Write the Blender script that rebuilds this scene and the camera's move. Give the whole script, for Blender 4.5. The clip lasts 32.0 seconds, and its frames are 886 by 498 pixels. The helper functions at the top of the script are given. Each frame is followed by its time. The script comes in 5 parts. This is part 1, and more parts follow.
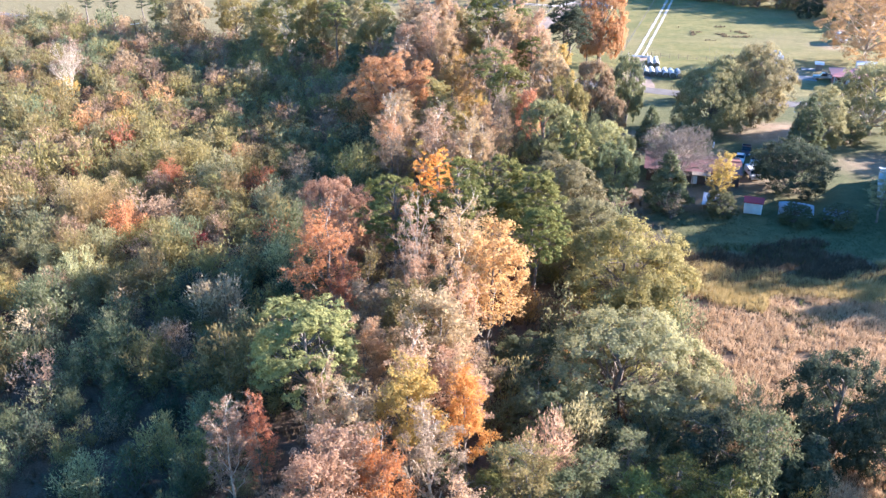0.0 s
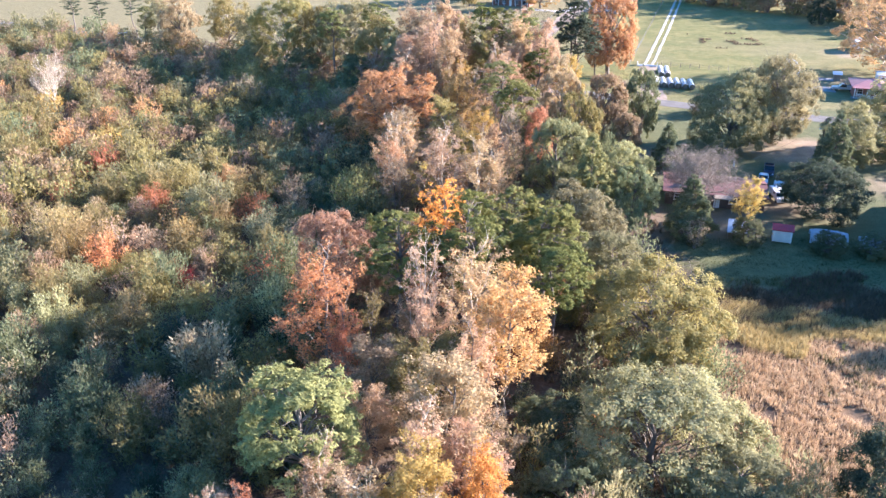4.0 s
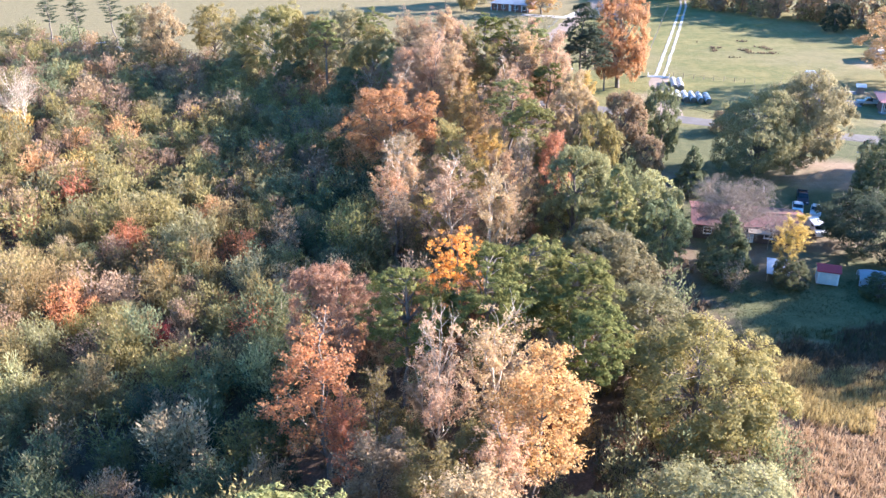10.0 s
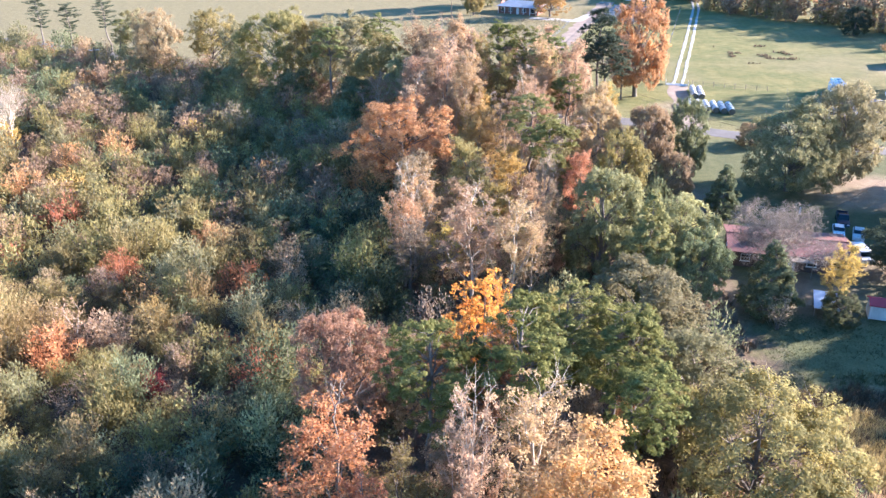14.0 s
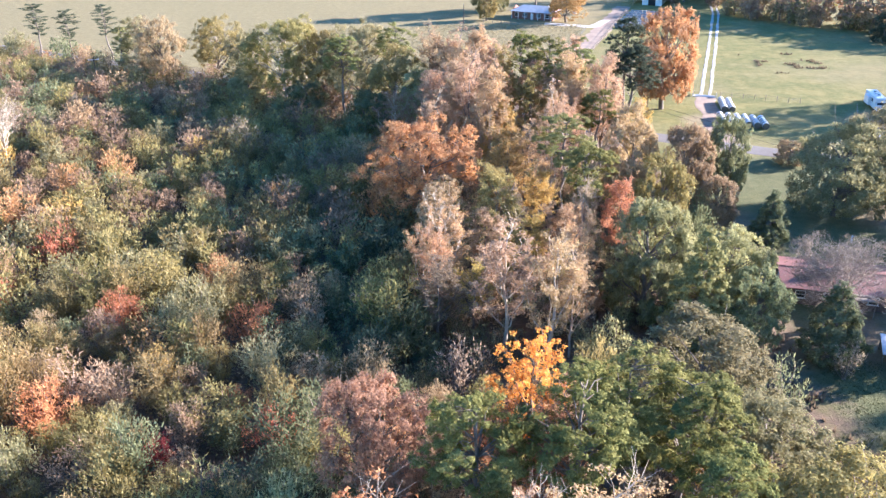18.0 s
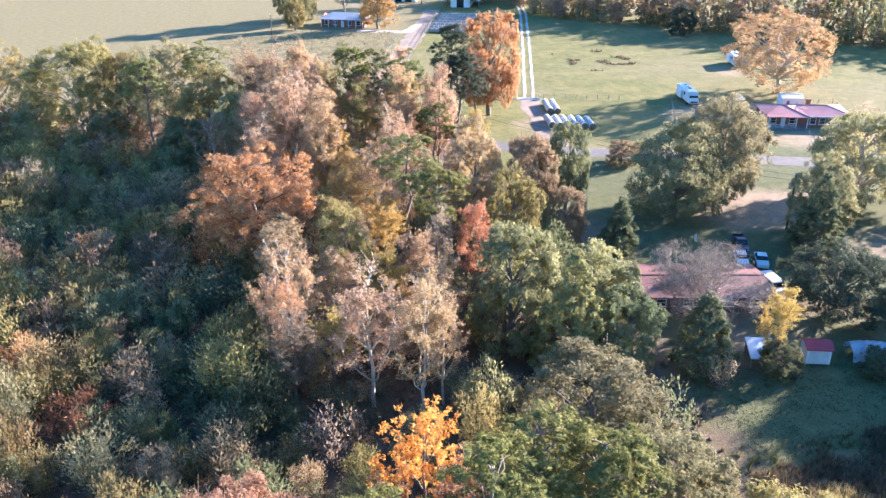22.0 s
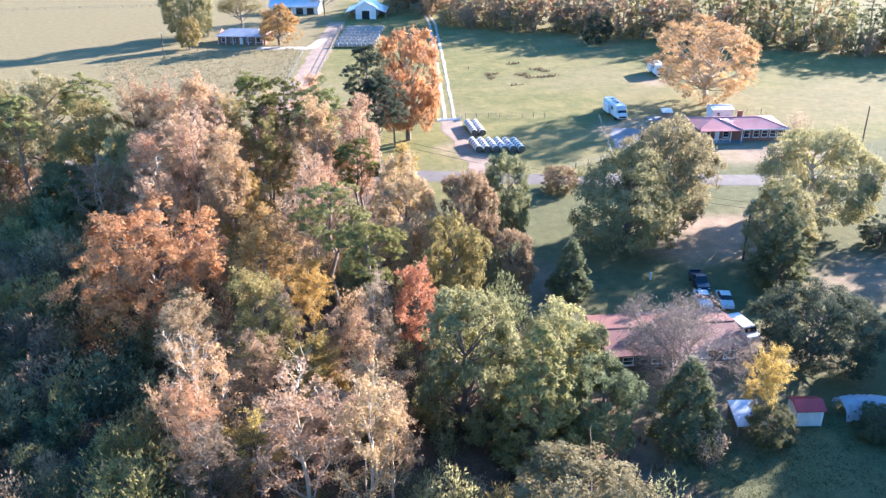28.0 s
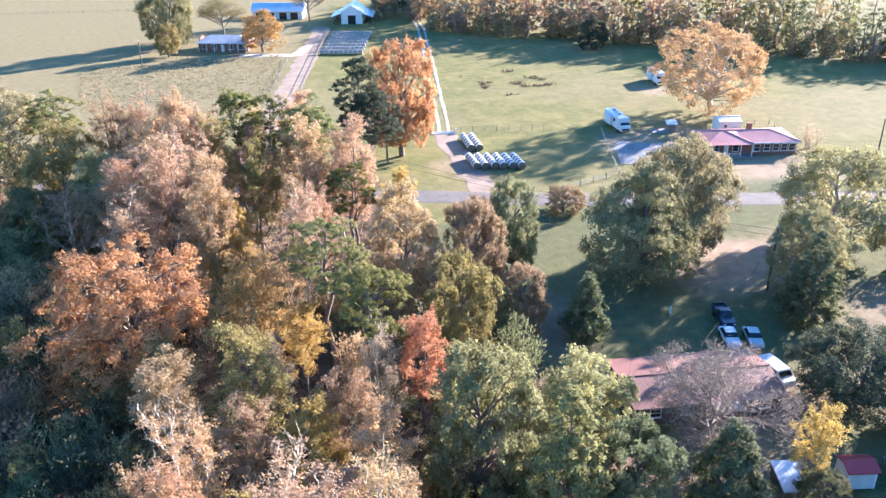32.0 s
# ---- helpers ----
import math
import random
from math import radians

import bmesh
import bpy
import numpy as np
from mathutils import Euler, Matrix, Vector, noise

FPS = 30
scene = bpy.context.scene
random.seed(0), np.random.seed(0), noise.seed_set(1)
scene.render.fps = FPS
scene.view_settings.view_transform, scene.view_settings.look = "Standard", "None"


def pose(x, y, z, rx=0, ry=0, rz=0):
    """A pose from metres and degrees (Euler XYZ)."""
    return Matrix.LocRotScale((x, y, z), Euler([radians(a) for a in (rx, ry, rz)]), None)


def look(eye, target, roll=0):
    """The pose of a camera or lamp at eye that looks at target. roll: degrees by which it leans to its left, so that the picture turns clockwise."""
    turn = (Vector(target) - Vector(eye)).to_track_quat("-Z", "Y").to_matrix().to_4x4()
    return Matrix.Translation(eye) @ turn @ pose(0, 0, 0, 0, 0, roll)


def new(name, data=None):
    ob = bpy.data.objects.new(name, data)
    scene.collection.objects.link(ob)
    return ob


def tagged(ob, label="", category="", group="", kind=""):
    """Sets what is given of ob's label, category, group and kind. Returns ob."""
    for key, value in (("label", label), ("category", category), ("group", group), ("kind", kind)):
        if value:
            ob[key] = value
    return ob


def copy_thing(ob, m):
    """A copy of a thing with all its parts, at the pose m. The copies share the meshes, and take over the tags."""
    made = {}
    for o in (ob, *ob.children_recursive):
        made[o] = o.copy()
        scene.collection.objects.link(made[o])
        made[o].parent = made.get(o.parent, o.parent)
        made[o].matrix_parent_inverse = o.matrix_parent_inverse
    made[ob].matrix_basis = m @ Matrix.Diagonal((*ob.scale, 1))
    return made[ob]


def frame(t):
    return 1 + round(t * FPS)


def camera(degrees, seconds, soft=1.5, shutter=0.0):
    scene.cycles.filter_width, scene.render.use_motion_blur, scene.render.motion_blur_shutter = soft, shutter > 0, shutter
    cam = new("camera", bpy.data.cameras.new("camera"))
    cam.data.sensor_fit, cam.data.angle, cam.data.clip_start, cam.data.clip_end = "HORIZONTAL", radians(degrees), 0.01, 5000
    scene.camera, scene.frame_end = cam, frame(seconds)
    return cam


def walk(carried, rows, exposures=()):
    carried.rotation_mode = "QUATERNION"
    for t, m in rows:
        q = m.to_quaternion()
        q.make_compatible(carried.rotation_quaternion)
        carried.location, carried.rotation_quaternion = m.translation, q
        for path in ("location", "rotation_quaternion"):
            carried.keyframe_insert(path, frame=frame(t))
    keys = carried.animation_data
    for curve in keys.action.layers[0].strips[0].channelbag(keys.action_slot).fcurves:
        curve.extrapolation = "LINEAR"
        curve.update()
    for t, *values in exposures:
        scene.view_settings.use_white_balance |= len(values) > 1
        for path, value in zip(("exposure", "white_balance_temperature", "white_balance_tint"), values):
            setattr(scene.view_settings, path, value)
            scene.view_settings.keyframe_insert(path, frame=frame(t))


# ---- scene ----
cam = camera(55.1, 32.0, 1.4)
METRES, EYE, TILT, LEAN, TURN = 88.0, 55.0, -25.2, 0.0, 0.0
ROWS = [
    (0.0, 0.0, 0.0, 0.0, -0.0, 0.0, -0.0),
    (0.5, -0.0025, 0.0146, 0.007, -0.04, 0.01, 0.04),
    (1.0, -0.0049, 0.0292, 0.0143, -0.08, 0.03, 0.04),
    (1.5, -0.0071, 0.0435, 0.0215, 0.04, 0.03, -0.0),
    (2.0, -0.0091, 0.058, 0.0284, -0.01, 0.02, 0.02),
    (2.5, -0.0109, 0.0723, 0.0351, -0.05, 0.03, 0.06),
    (3.0, -0.0128, 0.0863, 0.0417, -0.1, 0.02, 0.07),
    (3.5, -0.0144, 0.1, 0.0487, -0.15, 0.02, 0.11),
    (5.5, -0.021, 0.1528, 0.0743, -0.39, 0.03, 0.18),
    (6.0, -0.0227, 0.1657, 0.0803, -0.46, 0.04, 0.19),
    (6.5, -0.0245, 0.1784, 0.0862, -0.51, 0.03, 0.2),
    (7.0, -0.0267, 0.1913, 0.0919, -0.57, 0.03, 0.23),
    (7.5, -0.0287, 0.2042, 0.0977, -0.62, 0.02, 0.24),
    (8.0, -0.0308, 0.2172, 0.1036, -0.66, 0.01, 0.24),
    (8.5, -0.0331, 0.2305, 0.1094, -0.71, -0.0, 0.26),
    (9.0, -0.0356, 0.2437, 0.1153, -0.74, -0.02, 0.27),
    (9.5, -0.0385, 0.2568, 0.1212, -0.78, -0.03, 0.3),
    (10.0, -0.0414, 0.2698, 0.1274, -0.8, -0.05, 0.32),
    (10.5, -0.0446, 0.2831, 0.133, -0.83, -0.06, 0.33),
    (11.0, -0.0482, 0.2964, 0.1388, -0.86, -0.07, 0.35),
    (11.5, -0.0517, 0.3097, 0.1449, -0.89, -0.08, 0.35),
    (12.0, -0.0551, 0.3237, 0.151, -0.91, -0.09, 0.37),
    (12.5, -0.0587, 0.3372, 0.1574, -0.92, -0.11, 0.38),
    (13.0, -0.0621, 0.3515, 0.1638, -0.91, -0.12, 0.42),
    (13.5, -0.0651, 0.3659, 0.1708, -0.91, -0.13, 0.43),
    (14.0, -0.0692, 0.3798, 0.1779, -0.88, -0.15, 0.42),
    (14.5, -0.0741, 0.3936, 0.185, -0.85, -0.16, 0.42),
    (16.5, -0.0942, 0.4511, 0.2124, -0.81, -0.16, 0.37),
    (17.0, -0.0985, 0.4658, 0.219, -0.78, -0.17, 0.37),
    (17.5, -0.1034, 0.4797, 0.2257, -0.78, -0.18, 0.39),
    (18.0, -0.1072, 0.4926, 0.2323, -0.78, -0.18, 0.38),
    (18.5, -0.1113, 0.5067, 0.2391, -0.78, -0.18, 0.38),
    (19.0, -0.1153, 0.5202, 0.2458, -2.47, -0.21, 1.17),
    (19.5, -0.1193, 0.5336, 0.252, -5.26, -0.28, 2.46),
    (20.0, -0.1235, 0.5473, 0.2591, -6.11, -0.32, 2.84),
    (20.5, -0.1273, 0.562, 0.2654, -7.52, -0.37, 3.5),
    (21.0, -0.1308, 0.576, 0.2725, -9.84, -0.53, 4.58),
    (21.5, -0.1333, 0.5908, 0.2791, -11.77, -0.66, 5.46),
    (22.0, -0.1353, 0.6055, 0.286, -12.79, -0.75, 5.93),
    (22.5, -0.1355, 0.6206, 0.2926, -13.28, -0.76, 6.2),
    (23.0, -0.1351, 0.6362, 0.2988, -15.84, -1.03, 7.37),
    (23.5, -0.1342, 0.6501, 0.3057, -17.15, -1.2, 7.97),
    (24.0, -0.1328, 0.6649, 0.3124, -17.75, -1.26, 8.29),
    (24.5, -0.1304, 0.6796, 0.3192, -18.0, -1.26, 8.42),
    (25.0, -0.1288, 0.6939, 0.3262, -18.11, -1.27, 8.51),
    (25.5, -0.1273, 0.7082, 0.3331, -18.23, -1.26, 8.6),
    (27.5, -0.1181, 0.7645, 0.3588, -18.76, -1.28, 8.84),
    (28.0, -0.1162, 0.7779, 0.3657, -18.91, -1.31, 8.89),
    (28.5, -0.1143, 0.7913, 0.3726, -19.06, -1.33, 8.97),
    (29.0, -0.112, 0.8054, 0.3788, -19.26, -1.35, 9.05),
    (29.5, -0.11, 0.8193, 0.3849, -19.41, -1.39, 9.09),
    (30.0, -0.1079, 0.8336, 0.3912, -19.55, -1.44, 9.13),
    (30.5, -0.1058, 0.8475, 0.3981, -19.69, -1.46, 9.19),
    (31.0, -0.1037, 0.8611, 0.4048, -19.81, -1.47, 9.24),
    (31.5, -0.1017, 0.8748, 0.4119, -19.93, -1.52, 9.27),
    (32.0, -0.0999, 0.8888, 0.4184, -20.05, -1.54, 9.32),
]
LIGHT = (2.59, 6000, 22)          # stops, kelvin, tint
walk(cam, [(t, pose(0, 0, EYE, TILT, LEAN, TURN) @ pose(METRES * x, METRES * y, METRES * z, 90 + pitch, roll, yaw)) for t, x, y, z, yaw, pitch, roll in ROWS], [(0, *LIGHT), (32, *LIGHT)])

# ---- world and sun ----
SUN_AZ, SUN_EL = 17.0, 17.0          # degrees from +x towards +y, and above the horizon
world = bpy.data.worlds.new("sky")
scene.world = world
world.use_nodes = True
wn = world.node_tree.nodes
sky = wn.new("ShaderNodeTexSky")
sky.sky_type, sky.sun_disc = "NISHITA", False
sky.sun_elevation, sky.sun_rotation = radians(SUN_EL), radians(90 - SUN_AZ)
sky.dust_density, sky.ozone_density = 0.4, 3.0
deep = wn.new("ShaderNodeHueSaturation")
deep.inputs["Saturation"].default_value = 1.3
world.node_tree.links.new(sky.outputs[0], deep.inputs["Color"])
world.node_tree.links.new(deep.outputs[0], wn["Background"].inputs[0])
wn["Background"].inputs[1].default_value = 0.088
sun_dir = Vector((math.cos(radians(SUN_AZ)) * math.cos(radians(SUN_EL)), math.sin(radians(SUN_AZ)) * math.cos(radians(SUN_EL)), math.sin(radians(SUN_EL))))
sun = new("sun", bpy.data.lights.new("sun", "SUN"))
sun.data.energy, sun.data.angle, sun.data.color = 4.6, radians(0.53), (1.0, 0.925, 0.825)
sun.matrix_world = look(sun_dir * 400, (0, 0, 0))


# ---- materials ----
class Nodes:
    """A small wrapper to write node materials briefly."""

    def __init__(self, name):
        self.mat = bpy.data.materials.new(name)
        self.mat.use_nodes = True
        self.tree = self.mat.node_tree
        self.tree.nodes.clear()
        self.out = self.tree.nodes.new("ShaderNodeOutputMaterial")

    def add(self, kind, props=None, **ins):
        n = self.tree.nodes.new(kind)
        for k, v in (props or {}).items():
            setattr(n, k, v)
        for k, v in ins.items():
            self.put(n.inputs[k.replace("_", " ")], v)
        return n

    def put(self, socket, v):
        if isinstance(v, bpy.types.NodeSocket):
            self.tree.links.new(v, socket)
        elif isinstance(v, tuple) and len(v) == 3 and socket.type == "RGBA":
            socket.default_value = (*v, 1)
        else:
            socket.default_value = v

    def math(self, op, a, b=0.0, c=0.0, clamp=False):
        n = self.add("ShaderNodeMath", {"operation": op, "use_clamp": clamp})
        for i, v in enumerate((a, b, c)):
            self.put(n.inputs[i], v)
        return n.outputs[0]

    def mix(self, f, a, b, mode="MIX"):
        n = self.add("ShaderNodeMix", {"data_type": "RGBA", "blend_type": mode})
        self.put(n.inputs[0], f), self.put(n.inputs[6], a), self.put(n.inputs[7], b)
        return n.outputs[2]

    def noise(self, scale, detail=3.0, rough=0.55, vec=None):
        n = self.add("ShaderNodeTexNoise", Scale=scale, Detail=detail, Roughness=rough)
        if vec is not None:
            self.put(n.inputs["Vector"], vec)
        return n.outputs[0]

    def ramp(self, f, stops):
        n = self.add("ShaderNodeValToRGB")
        self.put(n.inputs[0], f)
        e = n.color_ramp.elements
        while len(e) < len(stops):
            e.new(0.5)
        for el, (p, c) in zip(e, stops):
            el.position, el.color = p, (*c, 1)
        return n.outputs[0]

    def spread(self, f, lo, hi, a=0.0, b=1.0):
        n = self.add("ShaderNodeMapRange", {"interpolation_type": "SMOOTHSTEP"})
        for i, v in enumerate((f, lo, hi, a, b)):
            self.put(n.inputs[i], v)
        return n.outputs[0]

    def bump(self, height, dist, strength=1.0):
        return self.add("ShaderNodeBump", Height=height, Distance=dist, Strength=strength).outputs[0]

    def finish(self, color, rough=0.7, metal=0.0, normal=None, spec=0.5):
        b = self.add("ShaderNodeBsdfPrincipled", Roughness=rough, Metallic=metal)
        self.put(b.inputs["Base Color"], color)
        b.inputs["Specular IOR Level"].default_value = spec
        if normal is not None:
            self.put(b.inputs["Normal"], normal)
        self.tree.links.new(b.outputs[0], self.out.inputs[0])
        return self.mat


def leaf_material(name, a, b, c, through_light=0.46, vary=0.22):
    """Foliage: three tints from leaf to leaf, some drift over the crown and from tree to tree, part of the light let through."""
    n = Nodes(name)
    geo = n.add("ShaderNodeNewGeometry")
    info = n.add("ShaderNodeObjectInfo")
    tex = n.add("ShaderNodeTexCoord")
    patch = n.noise(0.55, 3.0, 0.55, tex.outputs["Object"])
    f = n.math("MULTIPLY_ADD", geo.outputs["Random Per Island"], 0.42, n.math("MULTIPLY_ADD", patch, 1.1, -0.27), clamp=True)
    col = n.ramp(f, [(0.0, a), (0.5, b), (1.0, c)])
    hsv = n.add("ShaderNodeHueSaturation", Color=col)
    n.put(hsv.inputs["Value"], n.math("MULTIPLY_ADD", info.outputs["Random"], 2 * vary, 1 - vary))
    n.put(hsv.inputs["Hue"], n.math("MULTIPLY_ADD", n.math("FRACT", n.math("MULTIPLY", info.outputs["Random"], 7.31)), 0.03, 0.485))
    n.put(hsv.inputs["Saturation"], 0.97)
    p = n.add("ShaderNodeBsdfPrincipled", Roughness=0.85)
    n.put(p.inputs["Base Color"], hsv.outputs[0])
    p.inputs["Specular IOR Level"].default_value = 0.06
    glow = n.add("ShaderNodeHueSaturation", Color=hsv.outputs[0])
    glow.inputs["Saturation"].default_value, glow.inputs["Value"].default_value = 1.08, 1.2
    t = n.add("ShaderNodeBsdfTranslucent", Color=glow.outputs[0])
    m = n.add("ShaderNodeMixShader")
    m.inputs[0].default_value = through_light
    n.tree.links.new(p.outputs[0], m.inputs[1])
    n.tree.links.new(t.outputs[0], m.inputs[2])
    n.tree.links.new(m.outputs[0], n.out.inputs[0])
    return n.mat


def plain(name, a, b, scale=2.0, rough=0.7, metal=0.0, relief=0.0, fine=12.0):
    """A surface of two tints, blotched at one scale and grained at a finer one."""
    n = Nodes(name)
    tex = n.add("ShaderNodeTexCoord").outputs["Object"]
    big, small = n.noise(scale, 4.0, 0.6, tex), n.noise(scale * fine, 3.0, 0.6, tex)
    f = n.spread(n.math("MULTIPLY_ADD", small, 0.4, n.math("MULTIPLY", big, 0.7)), 0.3, 0.75)
    return n.finish(n.mix(f, a, b), rough, metal, n.bump(small, relief) if relief else None)


LEAF = {
    "olive": leaf_material("leaf_olive", (0.175, 0.162, 0.078), (0.325, 0.298, 0.15), (0.475, 0.43, 0.24)),
    "tan": leaf_material("leaf_tan", (0.235, 0.16, 0.095), (0.41, 0.29, 0.178), (0.56, 0.415, 0.265)),
    "khaki": leaf_material("leaf_khaki", (0.165, 0.133, 0.054), (0.29, 0.236, 0.098), (0.405, 0.336, 0.156)),
    "sage": leaf_material("leaf_sage", (0.175, 0.156, 0.08), (0.305, 0.272, 0.145), (0.42, 0.378, 0.215)),
    "straw": leaf_material("leaf_straw", (0.18, 0.133, 0.058), (0.315, 0.24, 0.108), (0.44, 0.345, 0.17)),
    "peach": leaf_material("leaf_peach", (0.31, 0.2, 0.11), (0.49, 0.33, 0.195), (0.63, 0.455, 0.285)),
    "pink": leaf_material("leaf_pink", (0.3, 0.195, 0.118), (0.475, 0.325, 0.205), (0.615, 0.45, 0.305)),
    "rust": leaf_material("leaf_rust", (0.3, 0.165, 0.068), (0.5, 0.3, 0.132), (0.66, 0.435, 0.215)),
    "auburn": leaf_material("leaf_auburn", (0.22, 0.13, 0.078), (0.37, 0.228, 0.138), (0.51, 0.34, 0.215)),
    "brick": leaf_material("leaf_brick", (0.25, 0.12, 0.06), (0.41, 0.215, 0.115), (0.55, 0.325, 0.19)),
    "red": leaf_material("leaf_red", (0.34, 0.125, 0.066), (0.53, 0.222, 0.118), (0.67, 0.345, 0.2)),
    "crimson": leaf_material("leaf_crimson", (0.17, 0.038, 0.036), (0.31, 0.08, 0.068), (0.43, 0.14, 0.105)),
    "orange": leaf_material("leaf_orange", (0.5, 0.23, 0.05), (0.78, 0.43, 0.1), (0.88, 0.58, 0.19)),
    "gold": leaf_material("leaf_gold", (0.33, 0.22, 0.07), (0.54, 0.38, 0.13), (0.68, 0.51, 0.22)),
    "green": leaf_material("leaf_green", (0.088, 0.1, 0.05), (0.18, 0.192, 0.1), (0.315, 0.318, 0.178)),
    "dark": leaf_material("leaf_dark", (0.045, 0.055, 0.035), (0.085, 0.1, 0.062), (0.165, 0.18, 0.115), 0.35),
    "pine": leaf_material("needle_pine", (0.085, 0.09, 0.026), (0.2, 0.2, 0.06), (0.385, 0.365, 0.13), 0.32),
    "needle": leaf_material("needle_grey_pine", (0.125, 0.127, 0.045), (0.25, 0.248, 0.092), (0.41, 0.395, 0.165), 0.34),
    "amber": leaf_material("leaf_amber", (0.34, 0.19, 0.1), (0.5, 0.305, 0.175), (0.63, 0.43, 0.28)),
    "copper": leaf_material("leaf_copper", (0.32, 0.13, 0.045), (0.51, 0.24, 0.085), (0.65, 0.37, 0.15)),
    "flame": leaf_material("leaf_flame", (0.44, 0.255, 0.105), (0.65, 0.41, 0.185), (0.77, 0.54, 0.29)),
    "grey_twig": leaf_material("twig_spray", (0.19, 0.145, 0.11), (0.3, 0.235, 0.18), (0.41, 0.33, 0.26), 0.1),
    "twig": leaf_material("leaf_dry", (0.21, 0.155, 0.105), (0.345, 0.262, 0.18), (0.48, 0.385, 0.28)),
}
BARK = plain("bark", (0.10, 0.08, 0.065), (0.25, 0.21, 0.175), 1.2, 0.9, relief=0.02)
TWIG_BARK = plain("twig_bark", (0.17, 0.125, 0.10), (0.34, 0.27, 0.225), 1.0, 0.9, relief=0.02)
PALE_BARK = plain("pale_bark", (0.34, 0.27, 0.2), (0.6, 0.51, 0.4), 1.0, 0.85, relief=0.02)


def ground_material():
    """Pasture, dry hay field, woodland litter and bare earth on one sheet, with ragged borders."""
    n = Nodes("ground")
    pos = n.add("ShaderNodeNewGeometry").outputs["Position"]
    xyz = n.add("ShaderNodeSeparateXYZ", Vector=pos)
    x, y = xyz.outputs[0], xyz.outputs[1]
    wob = n.math("MULTIPLY_ADD", n.noise(0.09, 5.0, 0.65, pos), 22.0, -11.0)
    mid, fine, big = n.noise(0.55, 5.0, 0.6, pos), n.noise(4.0, 4.0, 0.65, pos), n.noise(0.02, 3.0, 0.5, pos)

    def line(a, b, c, soft):        # 1 where a x + b y + c is above zero
        d = n.math("MULTIPLY_ADD", x, a, n.math("MULTIPLY_ADD", y, b, n.math("ADD", wob, c)))
        return n.spread(d, -soft, soft)

    def spot(cx, cy, r, soft, sx=1.0):
        dx, dy = n.math("MULTIPLY", n.math("SUBTRACT", x, cx), sx), n.math("SUBTRACT", y, cy)
        d = n.math("SQRT", n.math("ADD", n.math("MULTIPLY", dx, dx), n.math("MULTIPLY", dy, dy)))
        return n.spread(n.math("ADD", d, n.math("MULTIPLY", wob, 0.7)), r + soft, r - soft)

    def both(*fs):
        f = fs[0]
        for g in fs[1:]:
            f = n.math("MULTIPLY", f, g)
        return f

    tuft = n.math("MULTIPLY_ADD", fine, 0.6, n.math("MULTIPLY", mid, 0.5))
    grass = n.mix(n.spread(n.noise(0.16, 5.0, 0.7, pos), 0.42, 0.62), n.ramp(tuft, [(0.3, (0.085, 0.09, 0.03)), (0.55, (0.15, 0.148, 0.05)), (0.8, (0.23, 0.212, 0.085))]), n.ramp(tuft, [(0.3, (0.132, 0.12, 0.04)), (0.55, (0.215, 0.186, 0.066)), (0.8, (0.295, 0.25, 0.1))]))
    dry = n.ramp(tuft, [(0.3, (0.155, 0.127, 0.06)), (0.55, (0.222, 0.183, 0.092)), (0.8, (0.295, 0.245, 0.13))])
    lawn = n.ramp(tuft, [(0.3, (0.062, 0.075, 0.034)), (0.55, (0.12, 0.125, 0.056)), (0.8, (0.20, 0.185, 0.09))])
    litter = n.ramp(tuft, [(0.25, (0.06, 0.045, 0.03)), (0.55, (0.14, 0.095, 0.065)), (0.85, (0.27, 0.185, 0.13))])
    earth = n.ramp(tuft, [(0.25, (0.22, 0.15, 0.10)), (0.55, (0.36, 0.255, 0.18)), (0.85, (0.50, 0.39, 0.29))])
    weed = n.ramp(tuft, [(0.25, (0.12, 0.075, 0.04)), (0.55, (0.24, 0.15, 0.085)), (0.85, (0.36, 0.25, 0.14))])
    col = n.mix(n.spread(big, 0.45, 0.62), grass, n.mix(0.55, grass, dry))
    col = n.mix(both(line(-1, 0.37, -78, 6), line(0, 1, -262, 6)), col, dry)
    col = n.mix(both(line(1, 0, -34, 3), line(0, -1, 204, 3), line(0, 1, -108, 4)), col, lawn)
    col = n.mix(both(line(1, 0, -30, 2), line(0, -1, 114, 3)), col, weed)
    col = n.mix(both(line(-1, 0, 34, 3), line(-0.45, -1, 243, 5)), col, litter)
    for cx, cy, r, s in ((73, 174, 8, 0.7), (80, 176, 6, 0.7), (57, 143, 5, 0.7), (38, 170, 7, 0.9), (30, 137, 8, 1.0), (86, 154, 6, 0.6), (44, 138, 6, 1.0)):
        col = n.mix(n.math("MULTIPLY", spot(cx, cy, r, 4.0, s), 0.7), col, earth if cx > 61 else n.mix(0.45, litter, earth))
    for cx, cy, r in ((91, 228, 8), (104, 231, 4), (112, 206, 9), (101, 207, 6), (53, 228, 5), (120, 264, 5)):
        col = n.mix(n.math("MULTIPLY", spot(cx, cy, r, 4.0), 0.6), col, earth)
    col = n.mix(n.math("MULTIPLY", spot(16, 97.5, 3.2, 1.5, 0.6), 0.9), col, n.ramp(tuft, [(0.25, (0.2, 0.12, 0.08)), (0.8, (0.42, 0.29, 0.2))]))
    return n.finish(col, 0.95, 0.0, n.bump(tuft, 0.25, 0.8), 0.15)


